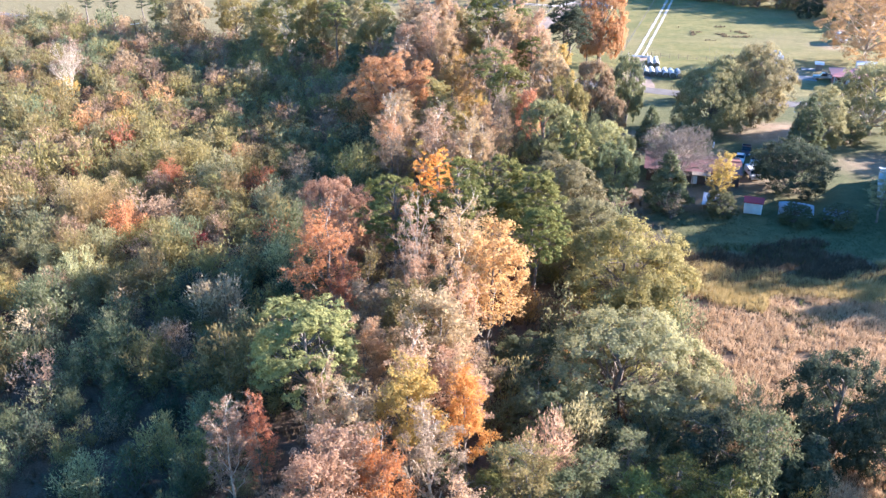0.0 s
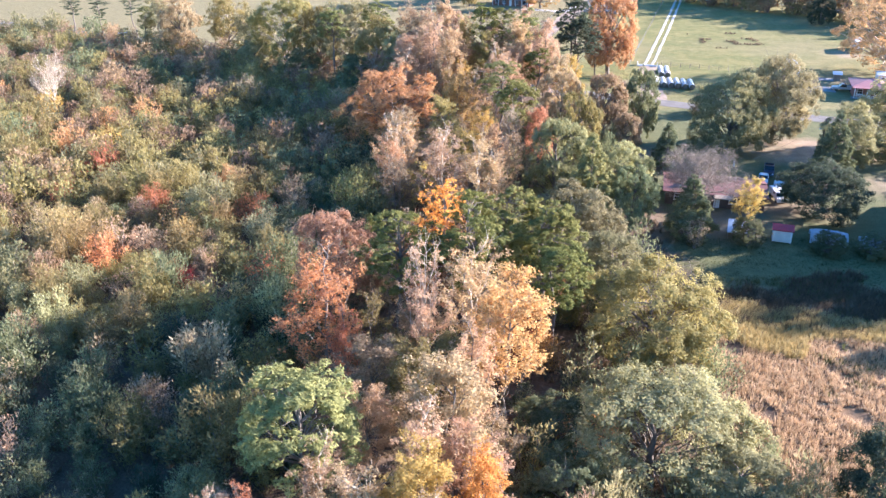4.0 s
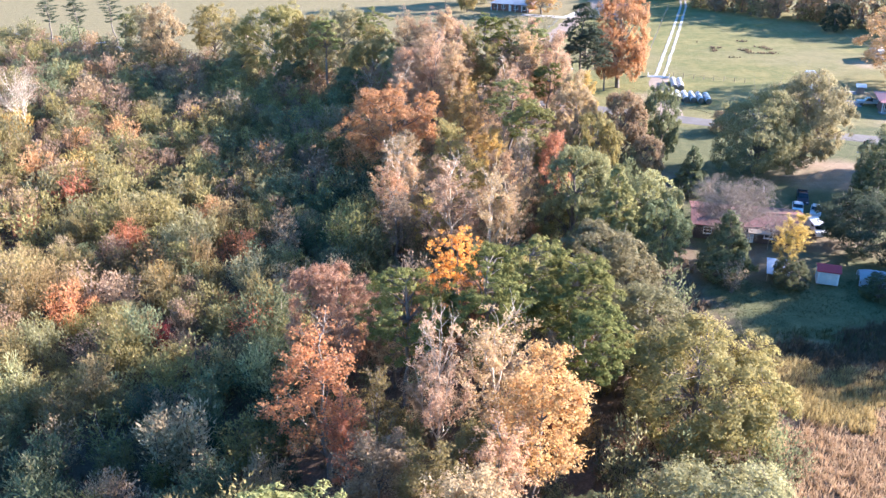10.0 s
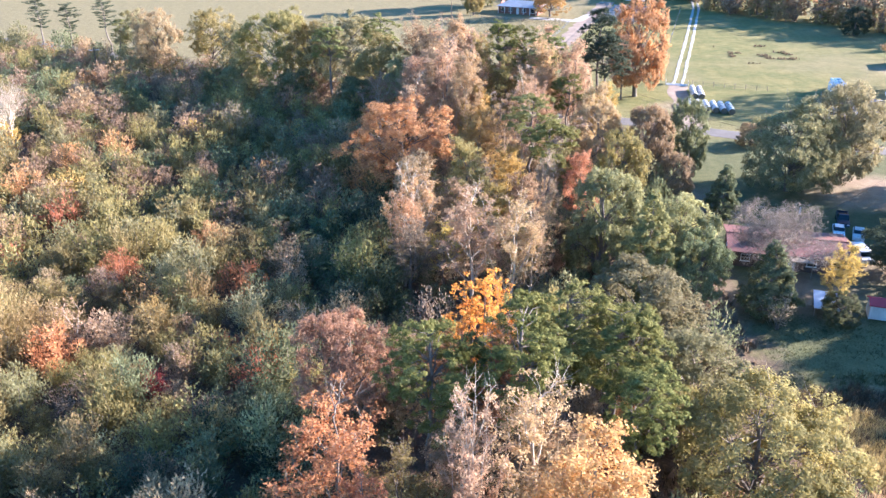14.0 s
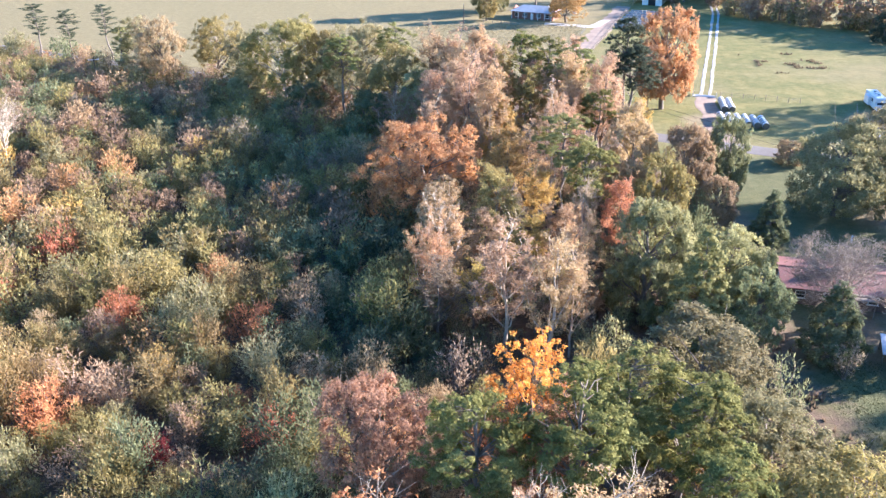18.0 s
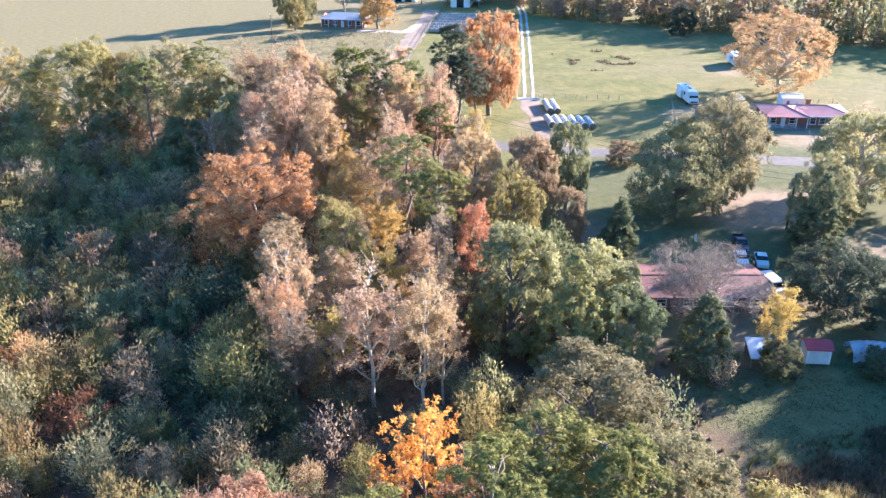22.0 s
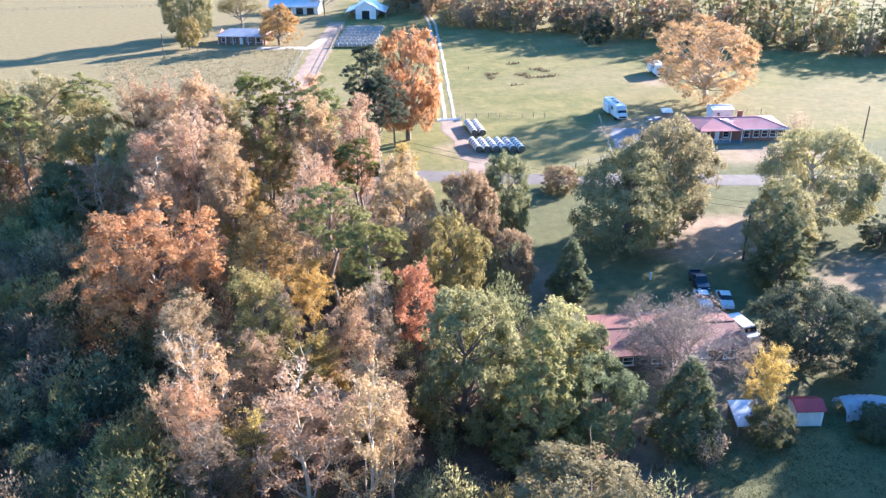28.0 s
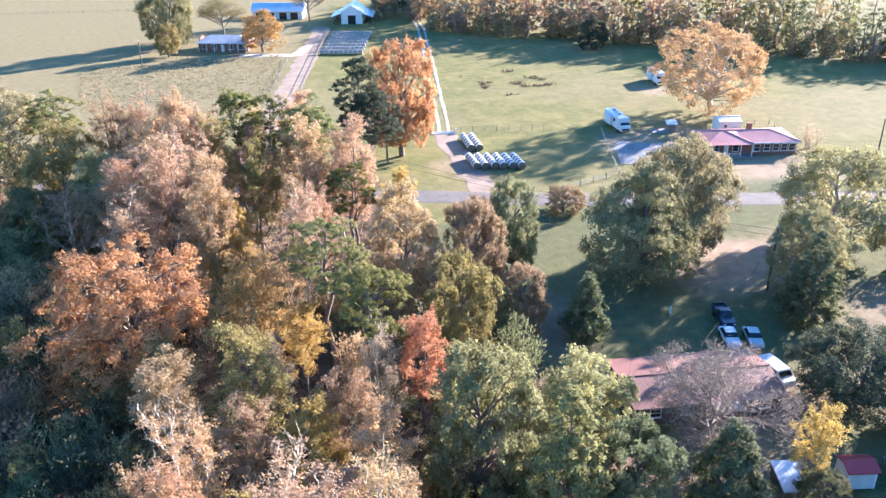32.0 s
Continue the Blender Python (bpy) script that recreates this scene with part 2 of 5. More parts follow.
GROUND = ground_material()
ASPHALT = plain("asphalt", (0.105, 0.092, 0.082), (0.17, 0.15, 0.135), 0.4, 0.9, relief=0.005, fine=20)
DIRT = plain("dirt_road_earth", (0.2, 0.14, 0.1), (0.34, 0.25, 0.185), 0.3, 0.95, relief=0.02)
GRAVEL = plain("white_gravel", (0.30, 0.28, 0.25), (0.50, 0.47, 0.42), 0.6, 0.95, relief=0.02)
CONCRETE = plain("concrete", (0.15, 0.15, 0.155), (0.27, 0.27, 0.275), 0.5, 0.9)
RED_METAL = plain("red_roof_metal", (0.42, 0.17, 0.155), (0.54, 0.25, 0.225), 0.35, 0.42, 0.15)
RUST_RED = plain("faded_red_roof", (0.16, 0.062, 0.048), (0.25, 0.108, 0.085), 0.3, 0.55)
BRIGHT_RED = plain("bright_red_metal", (0.33, 0.03, 0.04), (0.42, 0.05, 0.055), 0.6, 0.45)
BRICK = plain("brick_wall", (0.20, 0.085, 0.06), (0.30, 0.14, 0.10), 0.8, 0.9, relief=0.004)
WHITE = plain("white_paint", (0.66, 0.65, 0.62), (0.80, 0.79, 0.77), 0.5, 0.6)
OFFWHITE = plain("weathered_white", (0.48, 0.47, 0.44), (0.70, 0.69, 0.66), 0.6, 0.7)
GREY_ROOF = plain("grey_shingle", (0.36, 0.37, 0.39), (0.50, 0.51, 0.53), 0.5, 0.9)
BLUE_WHITE = plain("galvanised_metal", (0.52, 0.57, 0.62), (0.68, 0.72, 0.76), 0.3, 0.35, 0.3)
WOOD = plain("weathered_wood", (0.16, 0.12, 0.09), (0.32, 0.26, 0.20), 1.0, 0.9)
POLE_WOOD = plain("creosoted_wood", (0.07, 0.05, 0.04), (0.14, 0.11, 0.085), 1.0, 0.9)
GLASS = plain("dark_glass", (0.012, 0.015, 0.018), (0.03, 0.034, 0.038), 0.5, 0.08)
RUBBER = plain("tyre_rubber", (0.015, 0.015, 0.015), (0.03, 0.03, 0.03), 3.0, 0.9)
CHROME = plain("dull_chrome", (0.5, 0.5, 0.5), (0.65, 0.65, 0.65), 2.0, 0.25, 0.9)
HAY = plain("old_hay", (0.10, 0.085, 0.065), (0.22, 0.19, 0.14), 1.5, 0.95, relief=0.03)
NET = plain("white_net_wrap", (0.60, 0.60, 0.58), (0.78, 0.78, 0.76), 2.0, 0.55)
TARP = plain("pale_blue_tarp", (0.45, 0.50, 0.55), (0.66, 0.70, 0.74), 0.5, 0.4)
GREY_HAY = plain("weathered_hay", (0.26, 0.24, 0.22), (0.44, 0.42, 0.39), 1.2, 0.95, relief=0.03)


def paint(name, c):
    n = Nodes(name)
    tex = n.add("ShaderNodeTexCoord").outputs["Object"]
    col = n.mix(n.spread(n.noise(1.5, 4.0, 0.6, tex), 0.4, 0.8), c, tuple(min(1, v * 0.8 + 0.02) for v in c))
    return n.finish(col, 0.28)


# ---- builders ----
def part(name, bm, material, parent, label=""):
    """One mesh object under a thing or a part."""
    if isinstance(bm, bmesh.types.BMesh):
        me = bpy.data.meshes.new(name)
        bm.to_mesh(me)
        bm.free()
    else:
        me = bm
    if not me.materials:
        me.materials.append(material)
    ob = new(name, me)
    if parent is not None:
        ob.parent = parent
    return tagged(ob, label)


def thing(name, m, label, category, group="", kind=""):
    ob = new(name)
    ob.matrix_basis = m
    ob.empty_display_size = 0.5
    return tagged(ob, label, category, group, kind)


def box(bm, size, at=(0, 0, 0), rz=0.0, bevel=0.0, rx=0.0, ry=0.0):
    """A bevelled block, its middle at `at`."""
    made = bmesh.ops.create_cube(bm, size=1.0, matrix=pose(*at, rx, ry, rz) @ Matrix.Diagonal((*size, 1)))
    if bevel:
        edges = list({e for v in made["verts"] for e in v.link_edges})
        bmesh.ops.bevel(bm, geom=edges, offset=bevel, segments=1, affect="EDGES")
    return bm


def rod(bm, a, b, r1, r2=None, sides=8):
    a, b = Vector(a), Vector(b)
    m = Matrix.Translation((a + b) / 2) @ (b - a).to_track_quat("Z", "Y").to_matrix().to_4x4()
    bmesh.ops.create_cone(bm, cap_ends=True, segments=sides, radius1=r1, radius2=r1 if r2 is None else r2, depth=(b - a).length, matrix=m)
    return bm


def slab(bm, pts, thick):
    """A flat polygon given a thickness, downwards along z."""
    top = [bm.verts.new(p) for p in pts]
    low = [bm.verts.new((p[0], p[1], p[2] - thick)) for p in pts]
    bm.faces.new(top), bm.faces.new(low[::-1])
    for i in range(len(pts)):
        j = (i + 1) % len(pts)
        bm.faces.new((top[j], top[i], low[i], low[j]))
    bmesh.ops.recalc_face_normals(bm, faces=bm.faces)
    return bm


def B():
    return bmesh.new()


# ---- ground and roads ----
def sheet():
    bm = B()
    near = [-140 + 10 * i for i in range(45)]
    xs = [-4000, -1500, -600, -300] + near + [400, 700, 1500, 4000]
    ys = [-4000, -1500, -500, -150] + [-60 + 10 * i for i in range(60)] + [700, 1000, 1800, 4000]
    grid = [[bm.verts.new((x, y, 0.0)) for x in xs] for y in ys]
    for a, b in zip(grid, grid[1:]):
        for i in range(len(xs) - 1):
            bm.faces.new((a[i], a[i + 1], b[i + 1], b[i]))
    return bm


ground = tagged(part("ground", sheet(), GROUND, None), "ground of pasture, dry hay field, lawn and woodland litter", "ground", kind="structure")


def ribbon(name, pts, width, z, material, label, category, ragged=0.3, seed=1):
    """A strip of ground along a line, with uneven edges, standing z above the ground."""
    rng = random.Random(seed)
    bm = B()
    fine = []
    for (ax, ay), (bx, by) in zip(pts, pts[1:]):
        k = max(2, int(math.hypot(bx - ax, by - ay) / 2.5))
        fine += [(ax + (bx - ax) * i / k, ay + (by - ay) * i / k) for i in range(k)]
    fine.append(pts[-1])
    rows = []
    for i, (x, y) in enumerate(fine):
        a, b = fine[max(0, i - 1)], fine[min(len(fine) - 1, i + 1)]
        d = Vector((b[0] - a[0], b[1] - a[1])).normalized()
        nx, ny = -d.y, d.x
        l, r = width / 2 + rng.uniform(-ragged, ragged), width / 2 + rng.uniform(-ragged, ragged)
        rows.append([bm.verts.new((x + nx * l, y + ny * l, 0)), bm.verts.new((x + nx * l * 0.9, y + ny * l * 0.9, z)), bm.verts.new((x, y, z * 1.5)), bm.verts.new((x - nx * r * 0.9, y - ny * r * 0.9, z)), bm.verts.new((x - nx * r, y - ny * r, 0))])
    for a, b in zip(rows, rows[1:]):
        for i in range(4):
            bm.faces.new((a[i], b[i], b[i + 1], a[i + 1]))
    bmesh.ops.recalc_face_normals(bm, faces=bm.faces)
    return tagged(part(name, bm, material, None), label, category, kind="structure")


ribbon("road", [(-260, 372), (-120, 298), (-36, 255), (0, 236.5), (57, 208.5), (100, 191), (160, 168), (320, 108)], 5.6, 0.05, ASPHALT, "narrow grey asphalt country road", "road", 0.12, 3)
ribbon("dirt_road", [(9, 233), (33, 294.5), (60, 366), (64, 378)], 6.0, 0.03, DIRT, "wide reddish dirt farm road", "road", 0.5, 4)
ribbon("dirt_apron", [(51, 213), (53, 226), (57, 250)], 5.0, 0.035, DIRT, "pinkish bare dirt drive up to the cattle gate", "driveway", 0.6, 5)
ribbon("gravel_track", [(56.6, 250.5), (75.5, 307), (93.5, 362), (101, 392)], 0.8, 0.04, GRAVEL, "white gravel wheel track across the pasture", "driveway", 0.15, 6)
ribbon("gravel_track", [(58.6, 249.8), (77.3, 306), (95.3, 361.5), (102.8, 391.5)], 0.8, 0.04, GRAVEL, "white gravel wheel track across the pasture", "driveway", 0.15, 7)
ribbon("concrete_slab", [(84, 217), (88, 225), (91, 229)], 6.0, 0.05, CONCRETE, "grey concrete parking slab", "driveway", 0.3, 8)
ribbon("concrete_slab", [(88, 227), (99, 222.5)], 5.0, 0.055, CONCRETE, "grey concrete parking slab", "driveway", 0.3, 9)
ribbon("gravel_drive", [(30, 344), (46, 338), (53, 350)], 4.0, 0.035, GRAVEL, "pale gravel drive in front of the ranch house", "driveway", 0.5, 10)


# ---- trees ----
def tube(path, radii, sides):
    """Vertices and faces of a tapering tube along a path."""
    path, radii = np.asarray(path, float), np.asarray(radii, float)
    d = np.gradient(path, axis=0)
    d /= np.linalg.norm(d, axis=1)[:, None] + 1e-9
    ref = np.where(np.abs(d[:, 2:3]) > 0.9, np.array([[1.0, 0, 0]]), np.array([[0, 0, 1.0]]))
    u = np.cross(d, ref)
    u /= np.linalg.norm(u, axis=1)[:, None]
    w = np.cross(d, u)
    ang = np.arange(sides) * 2 * math.pi / sides
    ring = u[:, None, :] * np.cos(ang)[None, :, None] + w[:, None, :] * np.sin(ang)[None, :, None]
    verts = (path[:, None, :] + ring * radii[:, None, None]).reshape(-1, 3)
    k = len(path)
    f = [(i * sides + j, i * sides + (j + 1) % sides, (i + 1) * sides + (j + 1) % sides, (i + 1) * sides + j) for i in range(k - 1) for j in range(sides)]
    return verts, np.array(f)


def gather(pieces):
    vs, fs, n = [], [], 0
    for v, f in pieces:
        vs.append(v), fs.extend((f + n).tolist())
        n += len(v)
    return np.concatenate(vs), fs


def to_mesh(name, pieces, smooth=False):
    v, f = gather(pieces)
    me = bpy.data.meshes.new(name)
    me.from_pydata(v.tolist(), [], f)
    if smooth:
        me.shade_smooth()
    return me


def foliage(centres, count, spread, size, rng, width=0.6, outward=None, lift=0.4, flat=1.0, spray=0.7, rough=0.45):
    """Pointed leaf sprays round each centre, pointing out and up from it."""
    c = np.repeat(np.asarray(centres, float), count, axis=0)
    n = len(c)
    off = rng.normal(size=(n, 3))
    off /= np.linalg.norm(off, axis=1)[:, None]
    way = off.copy()
    off *= (rng.random(n) ** 0.4)[:, None] * spread
    off[:, 2] *= flat
    p = c + off
    nor = rng.normal(size=(n, 3)) * rough + way * 0.9 + np.array([0, 0, lift])
    if outward is not None:
        o = p - np.asarray(outward)
        nor += 0.9 * o / (np.linalg.norm(o, axis=1)[:, None] + 1e-6)
    nor /= np.linalg.norm(nor, axis=1)[:, None] + 1e-9
    t = way * spray * 0.6 + np.array([0, 0, 0.5 * spray]) + rng.normal(size=(n, 3)) * 0.6
    t -= nor * np.sum(nor * t, axis=1)[:, None] * 0.8
    t /= np.linalg.norm(t, axis=1)[:, None] + 1e-9
    b = np.cross(nor, t)
    s = size * (0.6 + 0.8 * rng.random(n))[:, None]
    tri = np.stack([p - t * s * 0.3 - b * s * width * 0.5, p - t * s * 0.3 + b * s * width * 0.5, p + t * s * 0.7], axis=1)
    return tri.reshape(-1, 3), np.arange(3 * n).reshape(-1, 3)


def bend(a, b, rng, k=4, wob=0.08, sag=0.0):
    a, b = np.asarray(a, float), np.asarray(b, float)
    s = np.linspace(0, 1, k)[:, None]
    p = a + (b - a) * s
    p[1:-1] += rng.normal(size=(k - 2, 3)) * wob * np.linalg.norm(b - a)
    p[:, 2] += sag * np.sin(s[:, 0] * math.pi)
    return p


def shell(k, rng, centre, half, low=-0.8, lumps=0.5, inner=0.12, dome=0.0):
    """Cluster centres over and inside an uneven ellipsoid."""
    d = rng.normal(size=(k * 3, 3))
    d /= np.linalg.norm(d, axis=1)[:, None]
    d = d[d[:, 2] > low][:k]
    seedv = rng.random(3) * 50
    lump = np.array([noise.noise(Vector(v * 1.7 + seedv)) for v in d])
    rad = np.where(rng.random(len(d)) < inner, 0.35 + 0.4 * rng.random(len(d)), 0.82 + 0.16 * rng.random(len(d))) * (1 + lumps * lump)
    skirt = np.where(d[:, 2] < 0, 1 + dome * (1 / np.sqrt(np.maximum(0.2, 1 - (0.8 * d[:, 2]) ** 2)) - 1) * 1.3, 1.0)
    d = d * np.stack([skirt, skirt, np.ones(len(d))], axis=1)
    return np.asarray(centre) + d * rad[:, None] * np.asarray(half)


def limbs_to(points, trunk, rng, thick, sides=3, low=0.0):
    """A branch from the trunk up to each cluster."""
    out = []
    for p in points:
        run = math.hypot(p[0], p[1])
        z0 = max(low, p[2] - run * rng.uniform(0.5, 1.1))
        i = int(np.argmin(np.abs(trunk[:, 2] - z0)))
        path = bend(trunk[i], p, rng, 4, 0.05, 0.06 * run)
        out.append(tube(path, np.linspace(thick, thick * 0.25, 4), sides))
    return out


def boughed(centres, reach, subs, leaves, size, rng, width=0.5, flat=0.75, lift=0.4, outward=None, spray=0.7, rough=0.45, tuft=0.36):
    """Leaves on boughs: round each centre stand small tufts over its upper outer side, with hollows between."""
    c = np.repeat(np.asarray(centres, float), subs, axis=0)
    d = rng.normal(size=(len(c), 3))
    if outward is not None:
        o = c - np.asarray(outward, float)
        d += 0.9 * o / (np.linalg.norm(o, axis=1)[:, None] + 1e-6)
    d[:, 2] += 0.35
    d /= np.linalg.norm(d, axis=1)[:, None]
    big = np.repeat(reach * rng.uniform(0.75, 1.25, len(centres)), subs)[:, None]
    sub = c + d * big * np.array([1, 1, flat]) * rng.uniform(0.7, 1.05, len(c))[:, None]
    return foliage(sub, leaves, reach * tuft, size, rng, width, outward, lift, flat, spray, rough)


def broad_tree(seed, h=14.0, r=6.0, boughs=84, subs=9, leaves=42, size=0.255, low=0.0, reach=0.26, lumps=0.36, limb=0.10, every=2):
    rng = np.random.default_rng(seed)
    trunk = bend((0, 0, -0.3), (rng.normal() * 0.4, rng.normal() * 0.4, h * 0.72), rng, 6, 0.025)
    pts = shell(boughs, rng, (0, 0, h * (0.5 + low * 0.5)), (r * 0.78, r * 0.78, h * (0.5 - low * 0.5) * 0.84), -0.9 if low < 0.3 else -0.6, lumps, 0.1, dome=0.7 if lumps < 0.5 else 0.0)
    wood = [tube(trunk, np.linspace(0.42, 0.08, 6), 7)]
    twigs = limbs_to(pts[::every], trunk, rng, limb, 4, h * 0.15)
    for p in pts[::every]:
        for _ in range(3):
            twigs.append(tube(bend(p, p + rng.normal(size=3) * r * 0.16 + np.array([0, 0, r * 0.08]), rng, 3, 0.06), (limb * 0.3, limb * 0.2, limb * 0.08), 3))
    return wood, twigs, [boughed(pts, r * reach, subs, leaves, size, rng, 0.62, 0.8, 0.4, (0, 0, h * (0.36 + 0.4 * low)))]


def fork_tree(seed, h=18.0, r=3.4, leaders=8, leaves=24, size=0.2, spread=0.42, start=0.25, bald=0.0, twig=0.017):
    """A maple or gum: upswept leaders that fork from one bole, fine side twigs, leaves in small tufts along them."""
    rng = np.random.default_rng(seed)
    lean = rng.normal(size=2) * 0.3
    trunk = bend((0, 0, -0.3), (lean[0], lean[1], h * 0.86), rng, 9, 0.008)
    wood, twigs, tufts = [tube(trunk, np.linspace(0.2, 0.035, 9), 6)], [], []
    for i in range(leaders):
        a, q = i * 2.4 + rng.normal() * 0.3, r * math.sqrt((i + 0.6) / leaders)
        top = h * (1.0 - 0.42 * (q / r) ** 2) * rng.uniform(0.9, 1.0)
        tip = np.array([math.cos(a) * q * 0.86, math.sin(a) * q * 0.86, top])
        foot = trunk[int(np.argmin(np.abs(trunk[:, 2] - max(h * start, top - q * rng.uniform(1.6, 2.6) - 1.2))))]
        path = bend(foot, tip, rng, 8, 0.018, 0.0)
        path[:, :2] += (np.array([math.cos(a), math.sin(a)]) * q * 0.14)[None] * np.sin(np.linspace(0, math.pi, 8))[:, None]
        twigs.append(tube(path, np.linspace(0.075, 0.018, 8), 4))
        for s in np.linspace(0.22, 1.0, 8):
            k = s * 7
            j = min(6, int(k))
            p = path[j] + (path[j + 1] - path[j]) * (k - j)
            along = path[j + 1] - path[j]
            d = along / (np.linalg.norm(along) + 1e-9) * 0.8 + rng.normal(size=3) * np.array([0.75, 0.75, 0.25]) + np.array([0, 0, 0.3])
            d /= np.linalg.norm(d)
            e = p + d * max(0.7, r * 0.42 * (1.25 - 0.75 * s)) * rng.uniform(0.6, 1.25)
            twigs.append(tube(bend(p, e, rng, 3, 0.05), (twig * 1.6, twig * 1.1, twig * 0.5), 3))
            ends = [e, (p + e) / 2]
            for _ in range(3):
                g = p + (e - p) * rng.uniform(0.4, 1.0)
                f = g + d * 0.45 + rng.normal(size=3) * 0.38 + np.array([0, 0, 0.25])
                twigs.append(tube(np.array([g, f]), (twig * 0.8, twig * 0.4), 3))
                ends.append(f)
            tufts += [t for t in ends if t[2] / h < 1.02 - bald * rng.random()]
    return wood, twigs, [foliage(np.array(tufts), leaves, spread, size, rng, 0.6, lift=0.45, spray=0.8, flat=0.8)]


def bare_tree(seed, h=13.0, r=5.0, leaves=18):
    rng = np.random.default_rng(seed)
    wood, twigs, tips = [], [], []

    def grow(a, d, length, thick, level):
        b = a + d * length
        path = bend(a, b, rng, 4, 0.05)
        (wood if level < 1 else twigs).append(tube(path, np.linspace(thick, thick * 0.55, 4), 6 if level < 1 else 3))
        if level == 4:
            tips.append(b)
            return
        for _ in range((11, 6, 5, 4)[level]):
            s = rng.uniform(0.45, 1.0)
            nd = d * 0.9 + rng.normal(size=3) * (0.75 if level == 0 else 0.55)
            nd[2] = abs(nd[2]) * 0.8 + 0.12
            nd /= np.linalg.norm(nd)
            grow(path[0] + (path[-1] - path[0]) * s, nd, length * rng.uniform(0.5, 0.85), thick * 0.45, level + 1)

    grow(np.array([0, 0, -0.2]), np.array([0, 0, 1.0]), h * 0.36, 0.24, 0)
    allv = np.concatenate([v for v, _ in wood + twigs])
    k = np.array([r / max(np.percentile(np.hypot(allv[:, 0], allv[:, 1]), 99), 1e-3)] * 2 + [h / allv[:, 2].max()])

    def round_off(v):               # boughs keep within a dome
        v = v * k
        q = (v - np.array([0, 0, h * 0.4])) / np.array([r, r, h * 0.6])
        e = np.linalg.norm(q, axis=1)[:, None]
        return np.where((e > 0.86) & (v[:, 2:] > h * 0.2), (v - np.array([0, 0, h * 0.4])) * (0.86 + 0.16 * np.tanh((e - 0.86) * 2)) / np.maximum(e, 1e-6) + np.array([0, 0, h * 0.4]), v)

    wood, twigs = [(round_off(v), f) for v, f in wood], [(round_off(v), f) for v, f in twigs]
    return wood, twigs, [foliage(round_off(np.array(tips)), leaves, 0.6, 0.42, rng, 0.075, spray=1.2, rough=1.0)]


def pine_tree(seed, h=20.0, r=3.2, low=0.45, whorls=40, needles=44, spread=0.62):
    """A pine with a bare bole and flat tufted boughs in layers under a rounded top."""
    rng = np.random.default_rng(seed)
    trunk = bend((0, 0, -0.3), (rng.normal() * 0.5, rng.normal() * 0.5, h * 0.97), rng, 8, 0.010)
    wood, twigs, tufts = [tube(trunk, np.linspace(0.27, 0.05, 8), 6)], [], []
    for i in range(whorls):
        s = i / (whorls - 1)
        z = h * (low + (0.97 - low) * s ** 0.85)
        reach = r * (1.0 - 0.55 * s ** 5) * rng.uniform(0.45, 1.2) * (0.55 + 0.45 * min(1, s * 2.5))
        a = i * 2.4 + rng.normal() * 0.5
        d = np.array([math.cos(a), math.sin(a), 0])
        k = int(np.argmin(np.abs(trunk[:, 2] - z)))
        base = np.array([trunk[k][0], trunk[k][1], z])
        tip = base + d * reach + np.array([0, 0, reach * rng.uniform(-0.05, 0.4)])
        twigs.append(tube(bend(base, tip, rng, 4, 0.05), np.linspace(0.07, 0.02, 4), 3))
        side = np.array([-d[1], d[0], 0])
        for q in (0.55, 0.8, 1.0):
            tufts.append(base + (tip - base) * q + side * rng.normal() * 0.3 * reach * q)
            tufts.append(base + (tip - base) * q - side * rng.uniform(0.1, 0.4) * reach * q)
    tufts.append(np.array([trunk[-1][0], trunk[-1][1], h * 0.985]))
    return wood, twigs, [foliage(tufts, needles, spread, 0.27, rng, 0.34, lift=0.7, flat=0.4, spray=1.0)]


def clump_pine(seed, h=17.0, r=4.0, low=0.36, boughs=66):
    """A full pine: rounded boughs set one above another, each with its needles in flat tufts."""
    rng = np.random.default_rng(seed)
    trunk = bend((0, 0, -0.3), (rng.normal() * 0.4, rng.normal() * 0.4, h * 0.9), rng, 8, 0.010)
    mid = h * (0.5 + low * 0.5)
    pts = shell(boughs, rng, (0, 0, mid), (r * 0.74, r * 0.74, h * (0.5 - low * 0.5) * 0.84), -0.6, 0.45, 0.06)
    wood = [tube(trunk, np.linspace(0.3, 0.07, 8), 6)]
    return wood, limbs_to(pts, trunk, rng, 0.07, 3, h * 0.3), [boughed(pts, r * 0.3, 8, 36, 0.25, rng, 0.42, 0.5, 0.8, (0, 0, mid - 2.0), 0.9, 0.4, 0.3)]


def cone_tree(seed, h=9.0, r=2.6, size=0.34, n=260):
    rng = np.random.default_rng(seed)
    trunk = bend((0, 0, -0.2), (0, 0, h * 0.96), rng, 5, 0.004)
    wood = [tube(trunk, np.linspace(0.16, 0.03, 5), 6)]
    s = np.sqrt(rng.random(n)) * 0.96
    z = h * (1 - s)
    a = rng.random(n) * 2 * math.pi
    reach = r * (s ** 0.8) * (0.75 + 0.3 * rng.random(n)) * (1 + 0.18 * np.sin(a * 5 + z * 2.1)) * np.where(s > 0.9, 0.8, 1.0)
    tips = np.stack([np.cos(a) * reach, np.sin(a) * reach, z * 0.97 + 0.25 * reach * 0.5 + 0.1], axis=1)
    twigs = [tube(bend((0, 0, max(0.1, t[2] - 0.3)), t, rng, 3, 0.03), (0.04, 0.025, 0.01), 3) for t in tips[::3]]
    return wood, twigs, [foliage(tips, 34, 0.42, size, rng, 0.42, outward=(0, 0, h * 0.4), lift=0.35, flat=0.7)]


